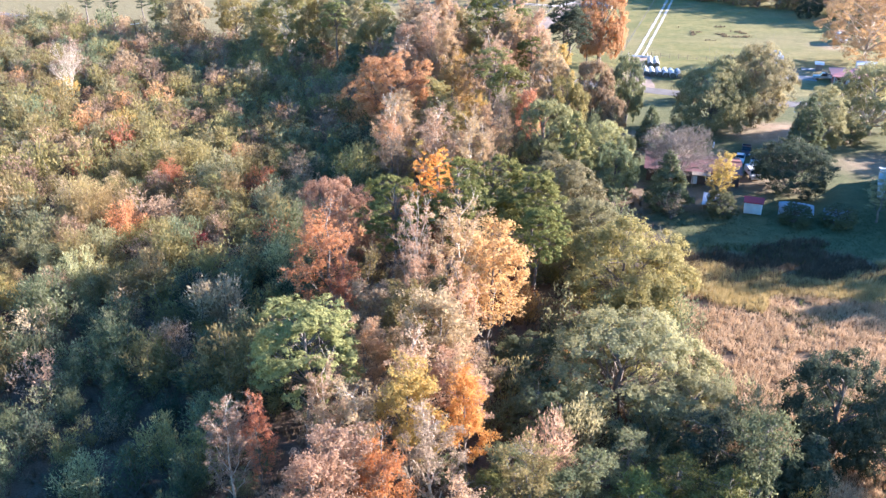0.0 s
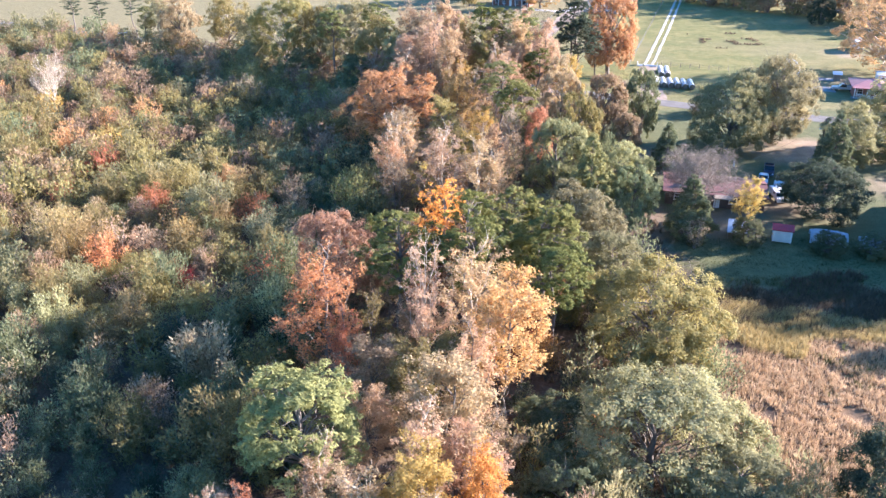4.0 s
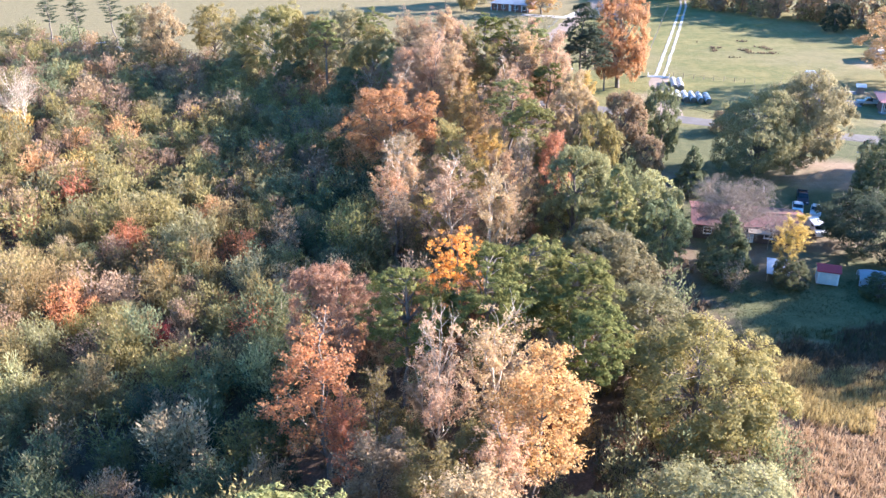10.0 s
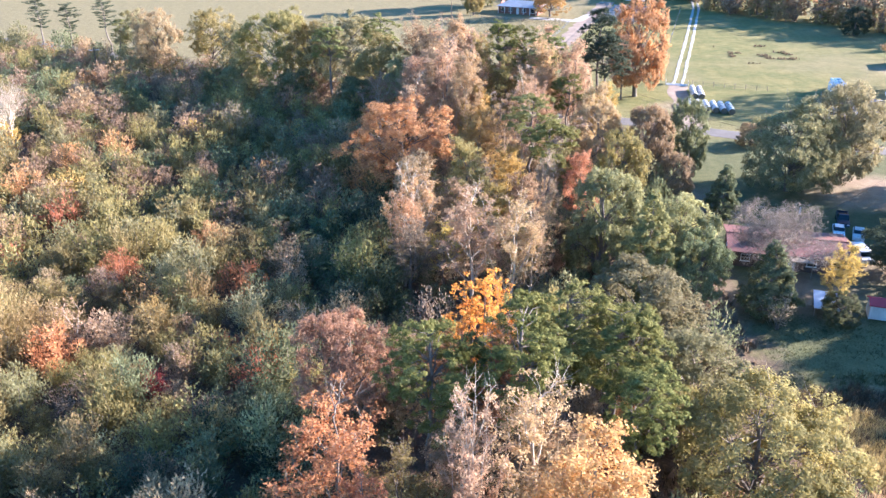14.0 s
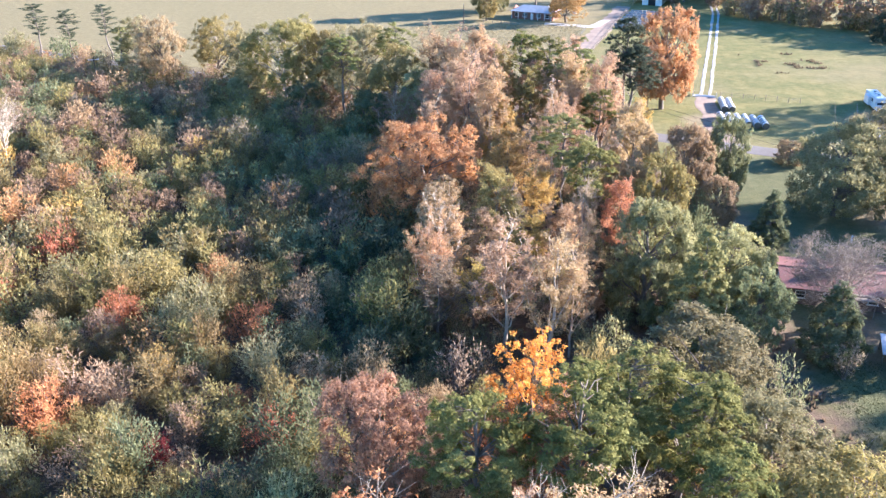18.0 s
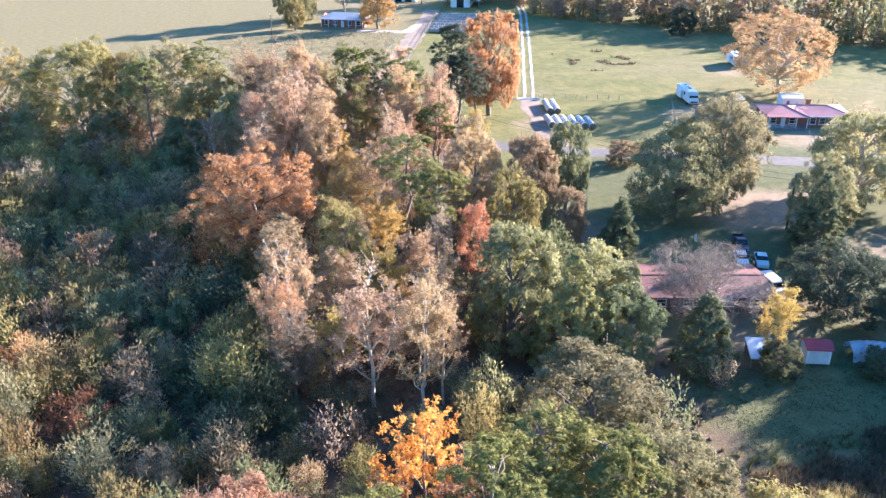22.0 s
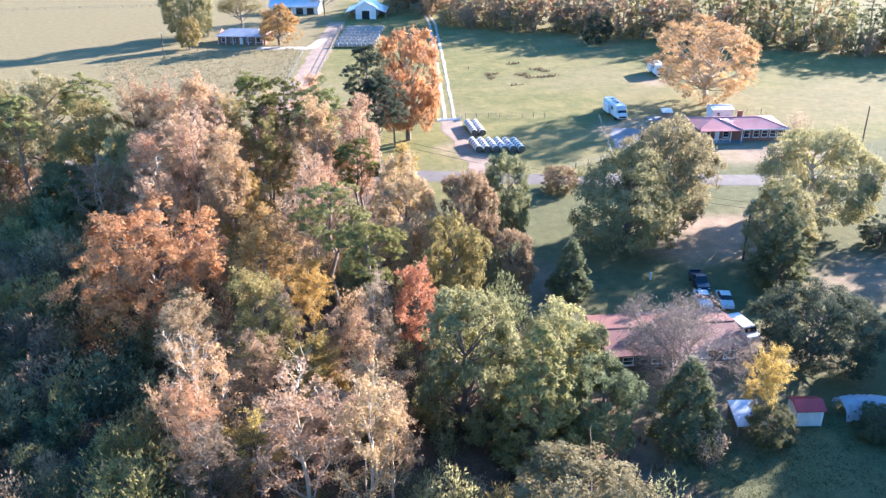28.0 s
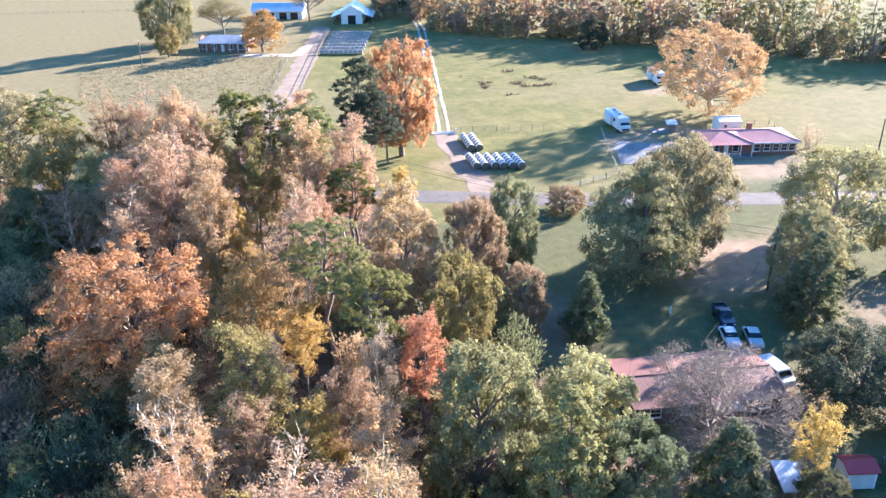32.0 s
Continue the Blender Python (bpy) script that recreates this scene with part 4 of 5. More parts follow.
tree("low_broad", 57.0, 126.5, 3.2, 2.6, "green", "dark bush in front of the tarpaulin", "bush", "bush")
tree("low_broad", 63.5, 125.5, 3.4, 2.8, "green", "dark bush in front of the tarpaulin", "bush", "bush")
tree("thin", 70.5, 127.0, 9.0, 2.8, "olive", "thin vine-hung tree at the yard's edge")
tree("low_broad", 36.0, 154.5, 3.0, 1.8, "dark", "dark shrub at the house corner", "bush", "bush")
tree("sapling", 35.5, 172.5, 3.0, 1.5, "dark", "low dark shrub on the lawn", "bush", "bush")
tree("low_broad", 94.0, 162.5, 4.5, 3.0, "dark", "dark rounded shrub on the lawn", "bush", "bush")
tree("low_broad", 84.0, 168.0, 4.0, 2.6, "olive", "low olive bush under an oak", "bush", "bush")
# oaks beyond the yard's edge, mostly out of view, added for their shade on it
tree("broad", 79.0, 131.5, 13.0, 5.2, "olive", "broad olive oak past the yard's edge", "oak_tree", seed=1)
for i, (x, y, h) in enumerate(((98.0, 133.0, 20.0), (103.0, 142.5, 21.0), (99.0, 121.0, 19.0), (106.0, 128.0, 22.0), (109.0, 150.0, 13.0), (104.0, 112.0, 19.0), (112.0, 138.0, 23.0), (112.0, 160.0, 11.0), (121.0, 165.0, 11.0), (118.0, 152.0, 13.0))):
    tree("broad", x, y, h, 6.4, ("olive", "khaki", "green")[i % 3], "tall full oak added past the yard to shade it", "oak_tree", seed=i)
tree("broad", 88.0, 134.0, 15.5, 5.6, "green", "broad green oak past the yard's edge", "oak_tree", seed=2)
tree("broad", 82.0, 122.5, 12.5, 5.0, "khaki", "broad khaki oak past the yard's edge", "oak_tree", seed=3)
tree("broad", 92.0, 126.0, 16.5, 5.2, "olive", "broad olive oak past the yard's edge", "oak_tree", seed=0)
tree("broad", 93.0, 140.5, 16.0, 6.0, "khaki", "broad khaki oak past the white workshop", "oak_tree", seed=2)
# by the ranch house and the barns
tree("wide", 13.0, 366.0, 19.0, 8.0, "olive", "tall spreading tree beside the ranch house", seed=3)
tree("low_broad", 10.3, 350.0, 9.5, 3.6, "khaki", "rounded pale olive tree in the hay field", seed=1)
tree("broad", 37.5, 346.5, 12.5, 6.0, "rust", "rounded orange-pink tree in front of the ranch house", seed=1)
tree("bare", 30.0, 374.0, 13.0, 7.0, "khaki", "spreading half-bare tree behind the ranch house", seed=1)
tree("bare", 63.0, 392.0, 15.0, 6.5, "tan", "thin-leaved tree before the old barn", seed=0)
tree("broad", 90.0, 388.0, 11.0, 5.0, "tan", "tan tree beside the barn", seed=2)
tree("broad", 97.0, 396.0, 18.0, 7.0, "dark", "dark tree behind the barn", seed=0)

# the scrub of saplings west of the wood, and the undergrowth between the trees
scrub = random.Random(17)
MIXED = (("khaki", 34), ("straw", 30), ("tan", 17), ("olive", 11), ("green", 6), ("peach", 5), ("twig", 1.5), ("rust", 3), ("gold", 4), ("red", 1.5))
# green shrubs, with dark leaves weighted up to deepen the wood's shade
SHADE_MIX = (("green", 36), ("olive", 14), ("khaki", 20), ("tan", 10), ("dark", 16), ("peach", 3), ("rust", 2), ("twig", 2))
WORDS = {"straw": "straw-yellow", "khaki": "dusty khaki", "tan": "tan brown", "olive": "olive", "green": "dark green", "peach": "peach", "twig": "half-bare grey", "rust": "rusty", "gold": "yellow", "red": "red", "dark": "dark green", "pink": "pinkish", "needle": "grey green", "auburn": "auburn", "brick": "brick red"}


def pick(table):
    k = scrub.uniform(0, sum(w for _, w in table))
    for name, w in table:
        k -= w
        if k <= 0:
            return name
    return table[0][0]


def free(x, y, gap):
    return all((x - a) ** 2 + (y - b) ** 2 > (gap + 0.45 * r) ** 2 for a, b, r in placed)


def thicket(name, plants, label):
    """Plants that stand too far or too many to part singly, joined into one mesh for each leaf colour."""
    for leaf in sorted({p[6] for p in plants}):
        pieces, mats, n = [], [], 0
        for kind, x, y, h, r, k, lf in plants:
            if lf != leaf:
                continue
            h0, r0, _ = KINDS[kind]
            a = (x * 12.7 + y * 5.3) % 6.283
            turn = np.array([[math.cos(a), -math.sin(a), 0], [math.sin(a), math.cos(a), 0], [0, 0, 1]])
            for which, (v, f) in enumerate(arrays[kind][k % len(arrays[kind])]):
                pieces.append(((v * np.array([r / r0, r / r0, h / h0])) @ turn.T + np.array([x, y, 0]), f))
                mats.append(np.full(len(f), which, dtype=np.int32))
        me = to_mesh(name, pieces)
        me.materials.append(BARK), me.materials.append(LEAF[leaf])
        me.polygons.foreach_set("material_index", np.concatenate(mats))
        tagged(new(name, me), f"{WORDS[leaf]} {label}", "thicket", kind="stuff")


def road_south(x):
    """The road's southern edge."""
    return 232.5 - 0.49 * x if x > -36 else 251 - 0.52 * (x + 36)


step = 4.2
plants = []
for j in range(int((300 - 44) / step)):
    for i in range(int(150 / step)):
        x, y = -158 + (i + 0.5 * (j % 2)) * step + scrub.uniform(-1.5, 1.5), 44 + j * step + scrub.uniform(-1.5, 1.5)
        if x > -9 - (6 if 60 < y < 110 else 0) or x < -0.58 * y - 14 or y > road_south(x) - 3 or not free(x, y, 1.1):
            continue
        far = y > 205
        # belts in the wood's shade take the darker leaf mix
        leaf = pick((("green", 12), ("olive", 14), ("khaki", 16), ("straw", 14), ("tan", 18), ("peach", 6), ("rust", 4), ("twig", 6))) if far else pick(SHADE_MIX if x > -30 and 112 < y < 168 or x > -54 and y < 97 or x > -34 and 97 < y < 112 else MIXED)
        h = scrub.uniform(3.6, 7.4) * (1.25 if scrub.random() < 0.12 else 1.0)
        h *= 0.82 if y < 76 and x > -56 else 1.0
        kind = "thin_sapling" if leaf in ("twig", "peach") or scrub.random() < 0.2 else "sapling"
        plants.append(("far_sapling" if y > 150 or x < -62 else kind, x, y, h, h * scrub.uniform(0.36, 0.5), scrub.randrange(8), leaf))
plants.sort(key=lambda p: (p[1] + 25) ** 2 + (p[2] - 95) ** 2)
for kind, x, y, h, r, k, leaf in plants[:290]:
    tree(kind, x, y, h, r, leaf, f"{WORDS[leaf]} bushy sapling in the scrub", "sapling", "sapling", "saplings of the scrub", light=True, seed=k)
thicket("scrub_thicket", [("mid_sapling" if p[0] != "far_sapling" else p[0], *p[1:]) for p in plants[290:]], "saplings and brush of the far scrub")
step = 5.5
for j in range(int((236 - 50) / step)):
    for i in range(10):
        x, y = -8 + i * step + scrub.uniform(-2, 2), 50 + j * step + scrub.uniform(-2, 2)
        if x > (30 if y < 112 else 27 if y < 150 else 31 if y < 185 else 22) or y > road_south(x) - 5 or not free(x, y, 1.4 if y < 192 else 1.6) or (abs(x - 14) < 6.5 and abs(y - 97.0) < 6.0):
            continue
        if y < 192:
            if x < 9 and (y < 107 or 136 < y < 165) and scrub.random() < 0.75:
                leaf = pick((("tan", 24), ("khaki", 18), ("peach", 12), ("pink", 12), ("twig", 12), ("gold", 4)))
                tree(pick((("tall", 3), ("thin", 2))), x, y, scrub.uniform(9.5, 15), scrub.uniform(2.4, 3.4), leaf, f"{WORDS[leaf]} tree among others of the wood", "tree", "tree", "middle trees of the wood")
                continue
            leaf = pick((("olive", 20), ("green", 22), ("tan", 20), ("twig", 16), ("khaki", 14), ("rust", 5)) if x < 17 else (("olive", 20), ("green", 22), ("khaki", 10)))
            h = scrub.uniform(3.5, 9.0)
            tree("thin_sapling" if scrub.random() < 0.5 else "sapling", x, y, h, min(2.6, h * 0.38), leaf, f"{WORDS[leaf]} young tree of the undergrowth", "understory_tree", "small tree", "undergrowth of the wood", light=True)
        else:
            leaf = pick((("pink", 30), ("peach", 12), ("tan", 22), ("twig", 16), ("olive", 10), ("khaki", 8)))
            tree(pick((("tall", 3), ("thin", 2))), x, y, scrub.uniform(17.5, 23) * (1.0 if x < 24 else 0.74), scrub.uniform(3.0, 4.4), leaf, f"{WORDS[leaf]} tree among others of the wood", "tree", "tree", "trees at the wood's north end")

brush = random.Random(41)
low_plants = []
for _ in range(330):
    x, y = brush.uniform(-14, 29), brush.uniform(58, 192)
    if (abs(x - 14) < 7.5 and abs(y - 97.0) < 6.5) or x > 27 - 0.02 * abs(y - 110):
        continue
    low_plants.append(("thin_sapling", x, y, brush.uniform(2.2, 4.2), brush.uniform(1.2, 2.0), brush.randrange(4), brush.choice(("green", "green", "olive", "dark", "tan"))))
thicket("undergrowth", low_plants, "brush and briars under the wood's trees")

# the far tree line
line_trees = []
for row in range(3):
    for (ax, ay), (bx, by) in (((97, 362), (137, 323)), ((137, 323), (197, 264)), ((197, 264), (360, 165)), ((125, 420), (97, 372))):
        n = int(math.hypot(bx - ax, by - ay) / (5.5 + row * 0.6))
        for i in range(n):
            s = (i + scrub.uniform(0.1, 0.9)) / n
            off = 0.7 * (row * 10 + scrub.uniform(-2, 2))
            x, y = ax + (bx - ax) * s + off, ay + (by - ay) * s + off
            leaf = pick((("dark", 8), ("needle", 20), ("green", 14), ("olive", 12), ("tan", 10), ("pink", 5))) if x > 172 else pick((("tan", 22), ("pink", 16), ("peach", 20), ("twig", 10), ("khaki", 6), ("olive", 6)))
            kind = "far_pine" if leaf in ("dark", "needle") and scrub.random() < 0.7 else "far"
            line_trees.append((kind, x, y, scrub.uniform(9, 14) + row * 4.0, scrub.uniform(3.4, 5.2), scrub.randrange(3), leaf))
            if row < 2:
                for _ in range(2):
                    line_trees.append(("far_brush", x + scrub.uniform(-3.5, 2.0), y + scrub.uniform(-3.5, 2.0), scrub.uniform(4, 8), scrub.uniform(2.2, 3.4), scrub.randrange(8), pick((("green", 3), ("tan", 4), ("twig", 4), ("olive", 2)))))
for kind, x, y, h, r, k, leaf in line_trees:
    if kind != "far_brush" and x < 230 and (x - 90) + (y - 362) * 1.0 < 8 + 0.0 * x:
        tree(kind, x, y, h, r, leaf, f"{WORDS[leaf]} tree of the far tree line", "tree", "tree", "trees of the far tree line", light=True, seed=k)
thicket("far_wood", [p for p in line_trees if not (p[0] != "far_brush" and p[1] < 230 and (p[1] - 90) + (p[2] - 362) < 8)], "trees of the far wood")
tree("low_broad", 131.0, 311.0, 9.0, 4.4, "dark", "dark evergreen standing before the tree line", "evergreen_tree", light=True)


# ---- houses and sheds ----
def window(parent, x, y, z, w, h, rz, material=None, label="white framed window"):
    """A window set on a wall that faces local -y turned by rz."""
    m = pose(x, y, z, 0, 0, rz)
    bm = B()
    for sx in (-1, 1):
        box(bm, (0.09, 0.1, h), (sx * (w / 2 - 0.045), -0.02, 0), bevel=0.01)
    for sz in (-1, 0, 1):
        box(bm, (w, 0.1, 0.08 if sz else 0.05), (0, -0.02, sz * (h / 2 - 0.04)), bevel=0.01)
    bm.transform(m)
    win = part("window", bm, material or WHITE, parent, label)
    bm = box(B(), (w - 0.1, 0.05, h - 0.1), (0, 0.015, 0))
    bm.transform(m)
    part("pane", bm, GLASS, win)
    bm = box(B(), (w + 0.2, 0.18, 0.06), (0, -0.06, -h / 2 - 0.03), bevel=0.01)
    bm.transform(m)
    part("sill", bm, material or WHITE, win)
    return win


def door(parent, x, y, w, h, rz, material, label):
    m = pose(x, y, h / 2 + 0.05, 0, 0, rz)
    bm = box(B(), (w, 0.08, h), (0, -0.03, 0), bevel=0.01)
    for sz in (-0.25, 0.25):
        box(bm, (w * 0.7, 0.03, h * 0.36), (0, -0.075, sz * h), bevel=0.008)
    bm.transform(m)
    d = part("door", bm, material, parent, label)
    bm = box(B(), (0.05, 0.07, 0.12), (w * 0.38, -0.1, 0), bevel=0.01)
    bm.transform(m)
    part("handle", bm, CHROME, d)
    return d


def gable_walls(L, W, eave, ridge, t=0.2):
    bm = B()
    for sy in (-1, 1):
        box(bm, (L, t, eave), (0, sy * (W / 2 - t / 2), eave / 2))
    for sx in (-1, 1):
        x = sx * (L / 2 - t / 2)
        vs = []
        for dx in (-t / 2, t / 2):
            vs.append([bm.verts.new(p) for p in ((x + dx, -W / 2 + t, 0), (x + dx, W / 2 - t, 0), (x + dx, W / 2 - t, eave), (x + dx, 0, ridge), (x + dx, -W / 2 + t, eave))])
        bm.faces.new(vs[0]), bm.faces.new(vs[1][::-1])
        for i in range(5):
            j = (i + 1) % 5
            bm.faces.new((vs[0][i], vs[0][j], vs[1][j], vs[1][i]))
    bmesh.ops.recalc_face_normals(bm, faces=bm.faces)
    return bm


def roof_side(parent, corners, material, ribs=0.0, label="", name="roof"):
    """A roof plane from four corners (eave a, eave b, ridge b, ridge a), with raised seams up the slope."""
    a, b, c, d = [Vector(p) for p in corners]
    side = part(name, slab(B(), [tuple(p) for p in (a, b, c, d)], 0.12), material, parent, label)
    if ribs:
        bm = B()
        n = int((b - a).length / ribs)
        for i in range(1, n):
            s = i / n
            rod(bm, a.lerp(b, s), d.lerp(c, s), 0.012, sides=4)
        part("seams", bm, material, side)
    return side


def gable_roof(parent, L, W, eave, ridge, material, over=0.5, ribs=0.6):
    k = (ridge - eave) / (W / 2)
    for sy in (-1, 1):
        y, z = sy * (W / 2 + over), eave - over * k + 0.1
        roof_side(parent, [(-L / 2 - over, y, z), (L / 2 + over, y, z), (L / 2 + over, 0, ridge + 0.1), (-L / 2 - over, 0, ridge + 0.1)], material, ribs)
    bm = box(B(), (L + 2 * over, 0.35, 0.06), (0, 0, ridge + 0.13), bevel=0.015)
    part("ridge_cap", bm, material, parent)


# the near house under its faded red metal roof
house = thing("house", pose(46.2, 149.0, 0, 0, 0, -14), "low dark-walled house with a faded red metal gable roof", "house")
part("wall", gable_walls(16.2, 8.8, 2.5, 3.3), plain("dark_brick", (0.075, 0.05, 0.042), (0.13, 0.088, 0.072), 0.8, 0.9, relief=0.004), house, "dark brick wall")
gable_roof(house, 16.2, 8.8, 2.5, 3.3, RUST_RED, 0.5, 0)
for x in (-6, -2.5, 3.0, 6.2):
    window(house, x, -4.4, 1.5, 1.3, 1.1, 0)
door(house, 0.4, -4.4, 0.95, 2.03, 0, WHITE, "white back door")
for x in (-5.5, -1.5, 2.5, 6.0):
    window(house, x, 4.4, 1.5, 1.3, 1.1, 180)
window(house, -8.1, 0.8, 1.5, 1.0, 1.0, -90)
bm = rod(B(), (-5.2, -1.6, 2.9), (-5.2, -1.6, 3.5), 0.07)
part("vent_pipe", bm, CHROME, house)
bm = box(B(), (3.2, 2.2, 0.15), (1.4, -5.5, 2.45), bevel=0.02)
for x in (0.0, 2.8):
    box(bm, (0.1, 0.1, 2.4), (x, -6.4, 1.2))
part("porch", bm, WOOD, house, "small wooden back porch roof")

# the garden shed with the bright red roof
shed = thing("shed", pose(51.8, 131.4, 0, 0, 0, -19), "small white shed with a bright red metal roof", "shed")
bm = box(B(), (2.8, 2.4, 2.0), (0, 0, 1.15), bevel=0.02)
part("wall", bm, WHITE, shed)
bm = box(B(), (2.3, 0.06, 1.75), (0, -1.22, 1.1), bevel=0.015)
part("door", bm, OFFWHITE, shed, "wide pale cream door")
roof_side(shed, [(-1.6, -1.4, 2.16), (1.6, -1.4, 2.16), (1.6, 0, 2.75), (-1.6, 0, 2.75)], BRIGHT_RED)
roof_side(shed, [(1.6, 1.4, 2.16), (-1.6, 1.4, 2.16), (-1.6, 0, 2.75), (1.6, 0, 2.75)], BRIGHT_RED)
bm = B()
for x in (-1.3, 1.3):
    box(bm, (0.2, 2.4, 0.16), (x, 0, 0.08))
part("skid", bm, WOOD, shed)


def tarp_cover(x, y, rz, L, W, h, seed, label):
    """A tarpaulin over a heap, on a frame of poles."""
    rng = random.Random(seed)
    ob = thing("tarpaulin_shelter", pose(x, y, 0, 0, 0, rz), label, "shelter")
    bm = B()
    nx, ny = 14, 10
    grid = []
    for i in range(nx + 1):
        row = []
        for j in range(ny + 1):
            u, v = i / nx * 2 - 1, j / ny * 2 - 1
            z = h * (1 - 0.42 * abs(v) ** 2.2) * (1 - 0.12 * abs(u) ** 4) + rng.uniform(-0.07, 0.07)
            z -= 0.18 * math.sin(i * 1.6) ** 2 * abs(v)
            if abs(v) == 1:
                z -= 0.5
            row.append(bm.verts.new((u * L / 2, v * W / 2, max(0.1, z))))
        grid.append(row)
    for a, b in zip(grid, grid[1:]):
        for j in range(ny):
            bm.faces.new((a[j], b[j], b[j + 1], a[j + 1]))
    bmesh.ops.solidify(bm, geom=bm.faces[:], thickness=0.04)
    part("cover", bm, TARP, ob)
    for sx in (-0.92, 0, 0.92):
        for sy in (-0.9, 0.9):
            part("post", rod(B(), (sx * L / 2, sy * W / 2, 0), (sx * L / 2, sy * W / 2, h * 0.55), 0.05), WOOD, ob)
    return ob


tarp_cover(58.3, 129.8, -19, 5.4, 3.6, 2.3, 1, "pale blue-grey tarpaulin stretched over a low shelter")
tarp_cover(64.4, 127.6, -22, 4.4, 3.4, 2.1, 2, "pale blue-grey tarpaulin stretched over a second low shelter")
tinshed = thing("tin_shed", pose(45.3, 132.9, 0, 0, 0, -19), "low lean-to with a pale metal sheet roof", "shed")
roof_side(tinshed, [(-1.5, -1.9, 1.4), (1.6, -1.9, 1.4), (1.6, 1.6, 2.2), (-1.5, 1.6, 2.2)], BLUE_WHITE, 0.35)
for x in (-1.35, 1.45):
    for y, z in ((-1.7, 1.3), (1.4, 2.05)):
        part("post", rod(B(), (x, y, 0), (x, y, z), 0.06), WOOD, tinshed)
part("back_wall", box(B(), (2.8, 0.06, 1.9), (0.05, 1.45, 0.95)), WOOD, tinshed)

# the white building at the yard's edge
white_shop = thing("workshop", pose(82.0, 140.5, 0, 0, 0, -25), "low white metal workshop with a pale gable roof", "building")
part("wall", gable_walls(9.0, 9.5, 2.4, 3.6), WHITE, white_shop)
gable_roof(white_shop, 9.0, 9.5, 2.4, 3.6, OFFWHITE, 0.3)
door(white_shop, -2.0, -4.75, 2.4, 2.0, 0, OFFWHITE, "wide pale door")
window(white_shop, -4.5, 1.0, 1.4, 1.0, 0.9, -90)

# the brick ranch house under a hipped red roof
L2, W2 = 19.0, 9.6
brick_house = thing("brick_house", pose(109.9, 216.9, 0, 0, 0, -18.2), "long low brick house with a hipped red metal roof", "house")
bm = B()
for sy in (-1, 1):
    box(bm, (L2 - 1.2, 0.2, 2.6), (0, sy * (W2 / 2 - 0.7), 1.3))
for sx in (-1, 1):
    box(bm, (0.2, W2 - 1.8, 2.6), (sx * (L2 / 2 - 0.7), 0, 1.3))
part("wall", bm, BRICK, brick_house, "red-brown brick wall")
e, rz_ = 2.7, 3.9
FLc, FRc, BRc, BLc = (-L2 / 2, -W2 / 2, e), (L2 / 2, -W2 / 2, e), (L2 / 2, W2 / 2, e), (-L2 / 2, W2 / 2, e)
RLc, RRc = (-L2 / 2 + 4.6, 0, rz_), (L2 / 2 - 4.6, 0, rz_)
roof_side(brick_house, [FLc, FRc, RRc, RLc], RED_METAL, 0.6)
roof_side(brick_house, [BRc, BLc, RLc, RRc], RED_METAL, 0.6)
part("roof", slab(B(), [FRc, BRc, RRc], 0.12), RED_METAL, brick_house)
part("roof", slab(B(), [BLc, FLc, RLc], 0.12), RED_METAL, brick_house)
part("roof", slab(B(), [(-9.5, -5.9, 2.72), (-0.4, -5.9, 2.72), (-0.9, -4.0, 2.98), (-4.9, -0.1, 3.98), (-9.0, -4.3, 2.95)], 0.1), RED_METAL, brick_house, "porch roof wing of red metal")
bm = B()
rod(bm, RLc, RRc, 0.12, sides=6), rod(bm, RLc, FLc, 0.08, sides=6), rod(bm, RLc, BLc, 0.08, sides=6), rod(bm, RRc, FRc, 0.08, sides=6), rod(bm, RRc, BRc, 0.08, sides=6), rod(bm, (-0.4, -5.9, 2.78), (-4.9, -0.1, 4.0), 0.08, sides=6)
part("ridge_cap", bm, plain("pale_red_cap", (0.45, 0.22, 0.19), (0.55, 0.3, 0.26), 0.5, 0.5), brick_house, "paler red ridge caps")
for x in (-8.8, -5.8, -3.0, -0.7):
    part("porch_post", box(B(), (0.16, 0.16, 2.6), (x, -5.7, 1.3), bevel=0.015), WHITE, brick_house)
for x0, x1 in ((-8.8, -5.8), (-5.8, -3.0)):
    bm = box(B(), (x1 - x0 - 0.1, 0.06, 0.08), ((x0 + x1) / 2, -5.7, 0.95))
    for i in range(1, 12):
        box(bm, (0.04, 0.04, 0.8), (x0 + (x1 - x0) * i / 12, -5.7, 0.53))
    part("porch_rail", bm, WHITE, brick_house)
part("porch_floor", box(B(), (9.2, 1.9, 0.2), (-4.7, -5.0, 0.1), bevel=0.02), CONCRETE, brick_house)
part("fascia", box(B(), (9.7, 0.06, 0.2), (4.6, -4.83, 2.6)), WHITE, brick_house)
for x in (0.9, 2.9, 4.7, 6.4, 8.0):
    window(brick_house, x, -4.22, 1.5, 1.3, 1.5, 0)
for x in (-7.5, -3.5):
    window(brick_house, x, -4.22, 1.5, 1.3, 1.3, 0)
door(brick_house, -5.4, -4.22, 0.95, 2.03, 0, WHITE, "white front door")
window(brick_house, -8.92, 0.5, 1.5, 1.0, 1.2, -90)
bm = box(B(), (0.9, 0.7, 1.4), (1.2, 1.6, 4.0), bevel=0.02)
box(bm, (1.05, 0.85, 0.15), (1.2, 1.6, 4.75), bevel=0.02)
part("chimney", bm, BRICK, brick_house, "brick chimney")
part("patio", box(B(), (7.0, 6.0, 0.1), (8.0, 7.5, 0.05)), CONCRETE, brick_house, "pale concrete patio")
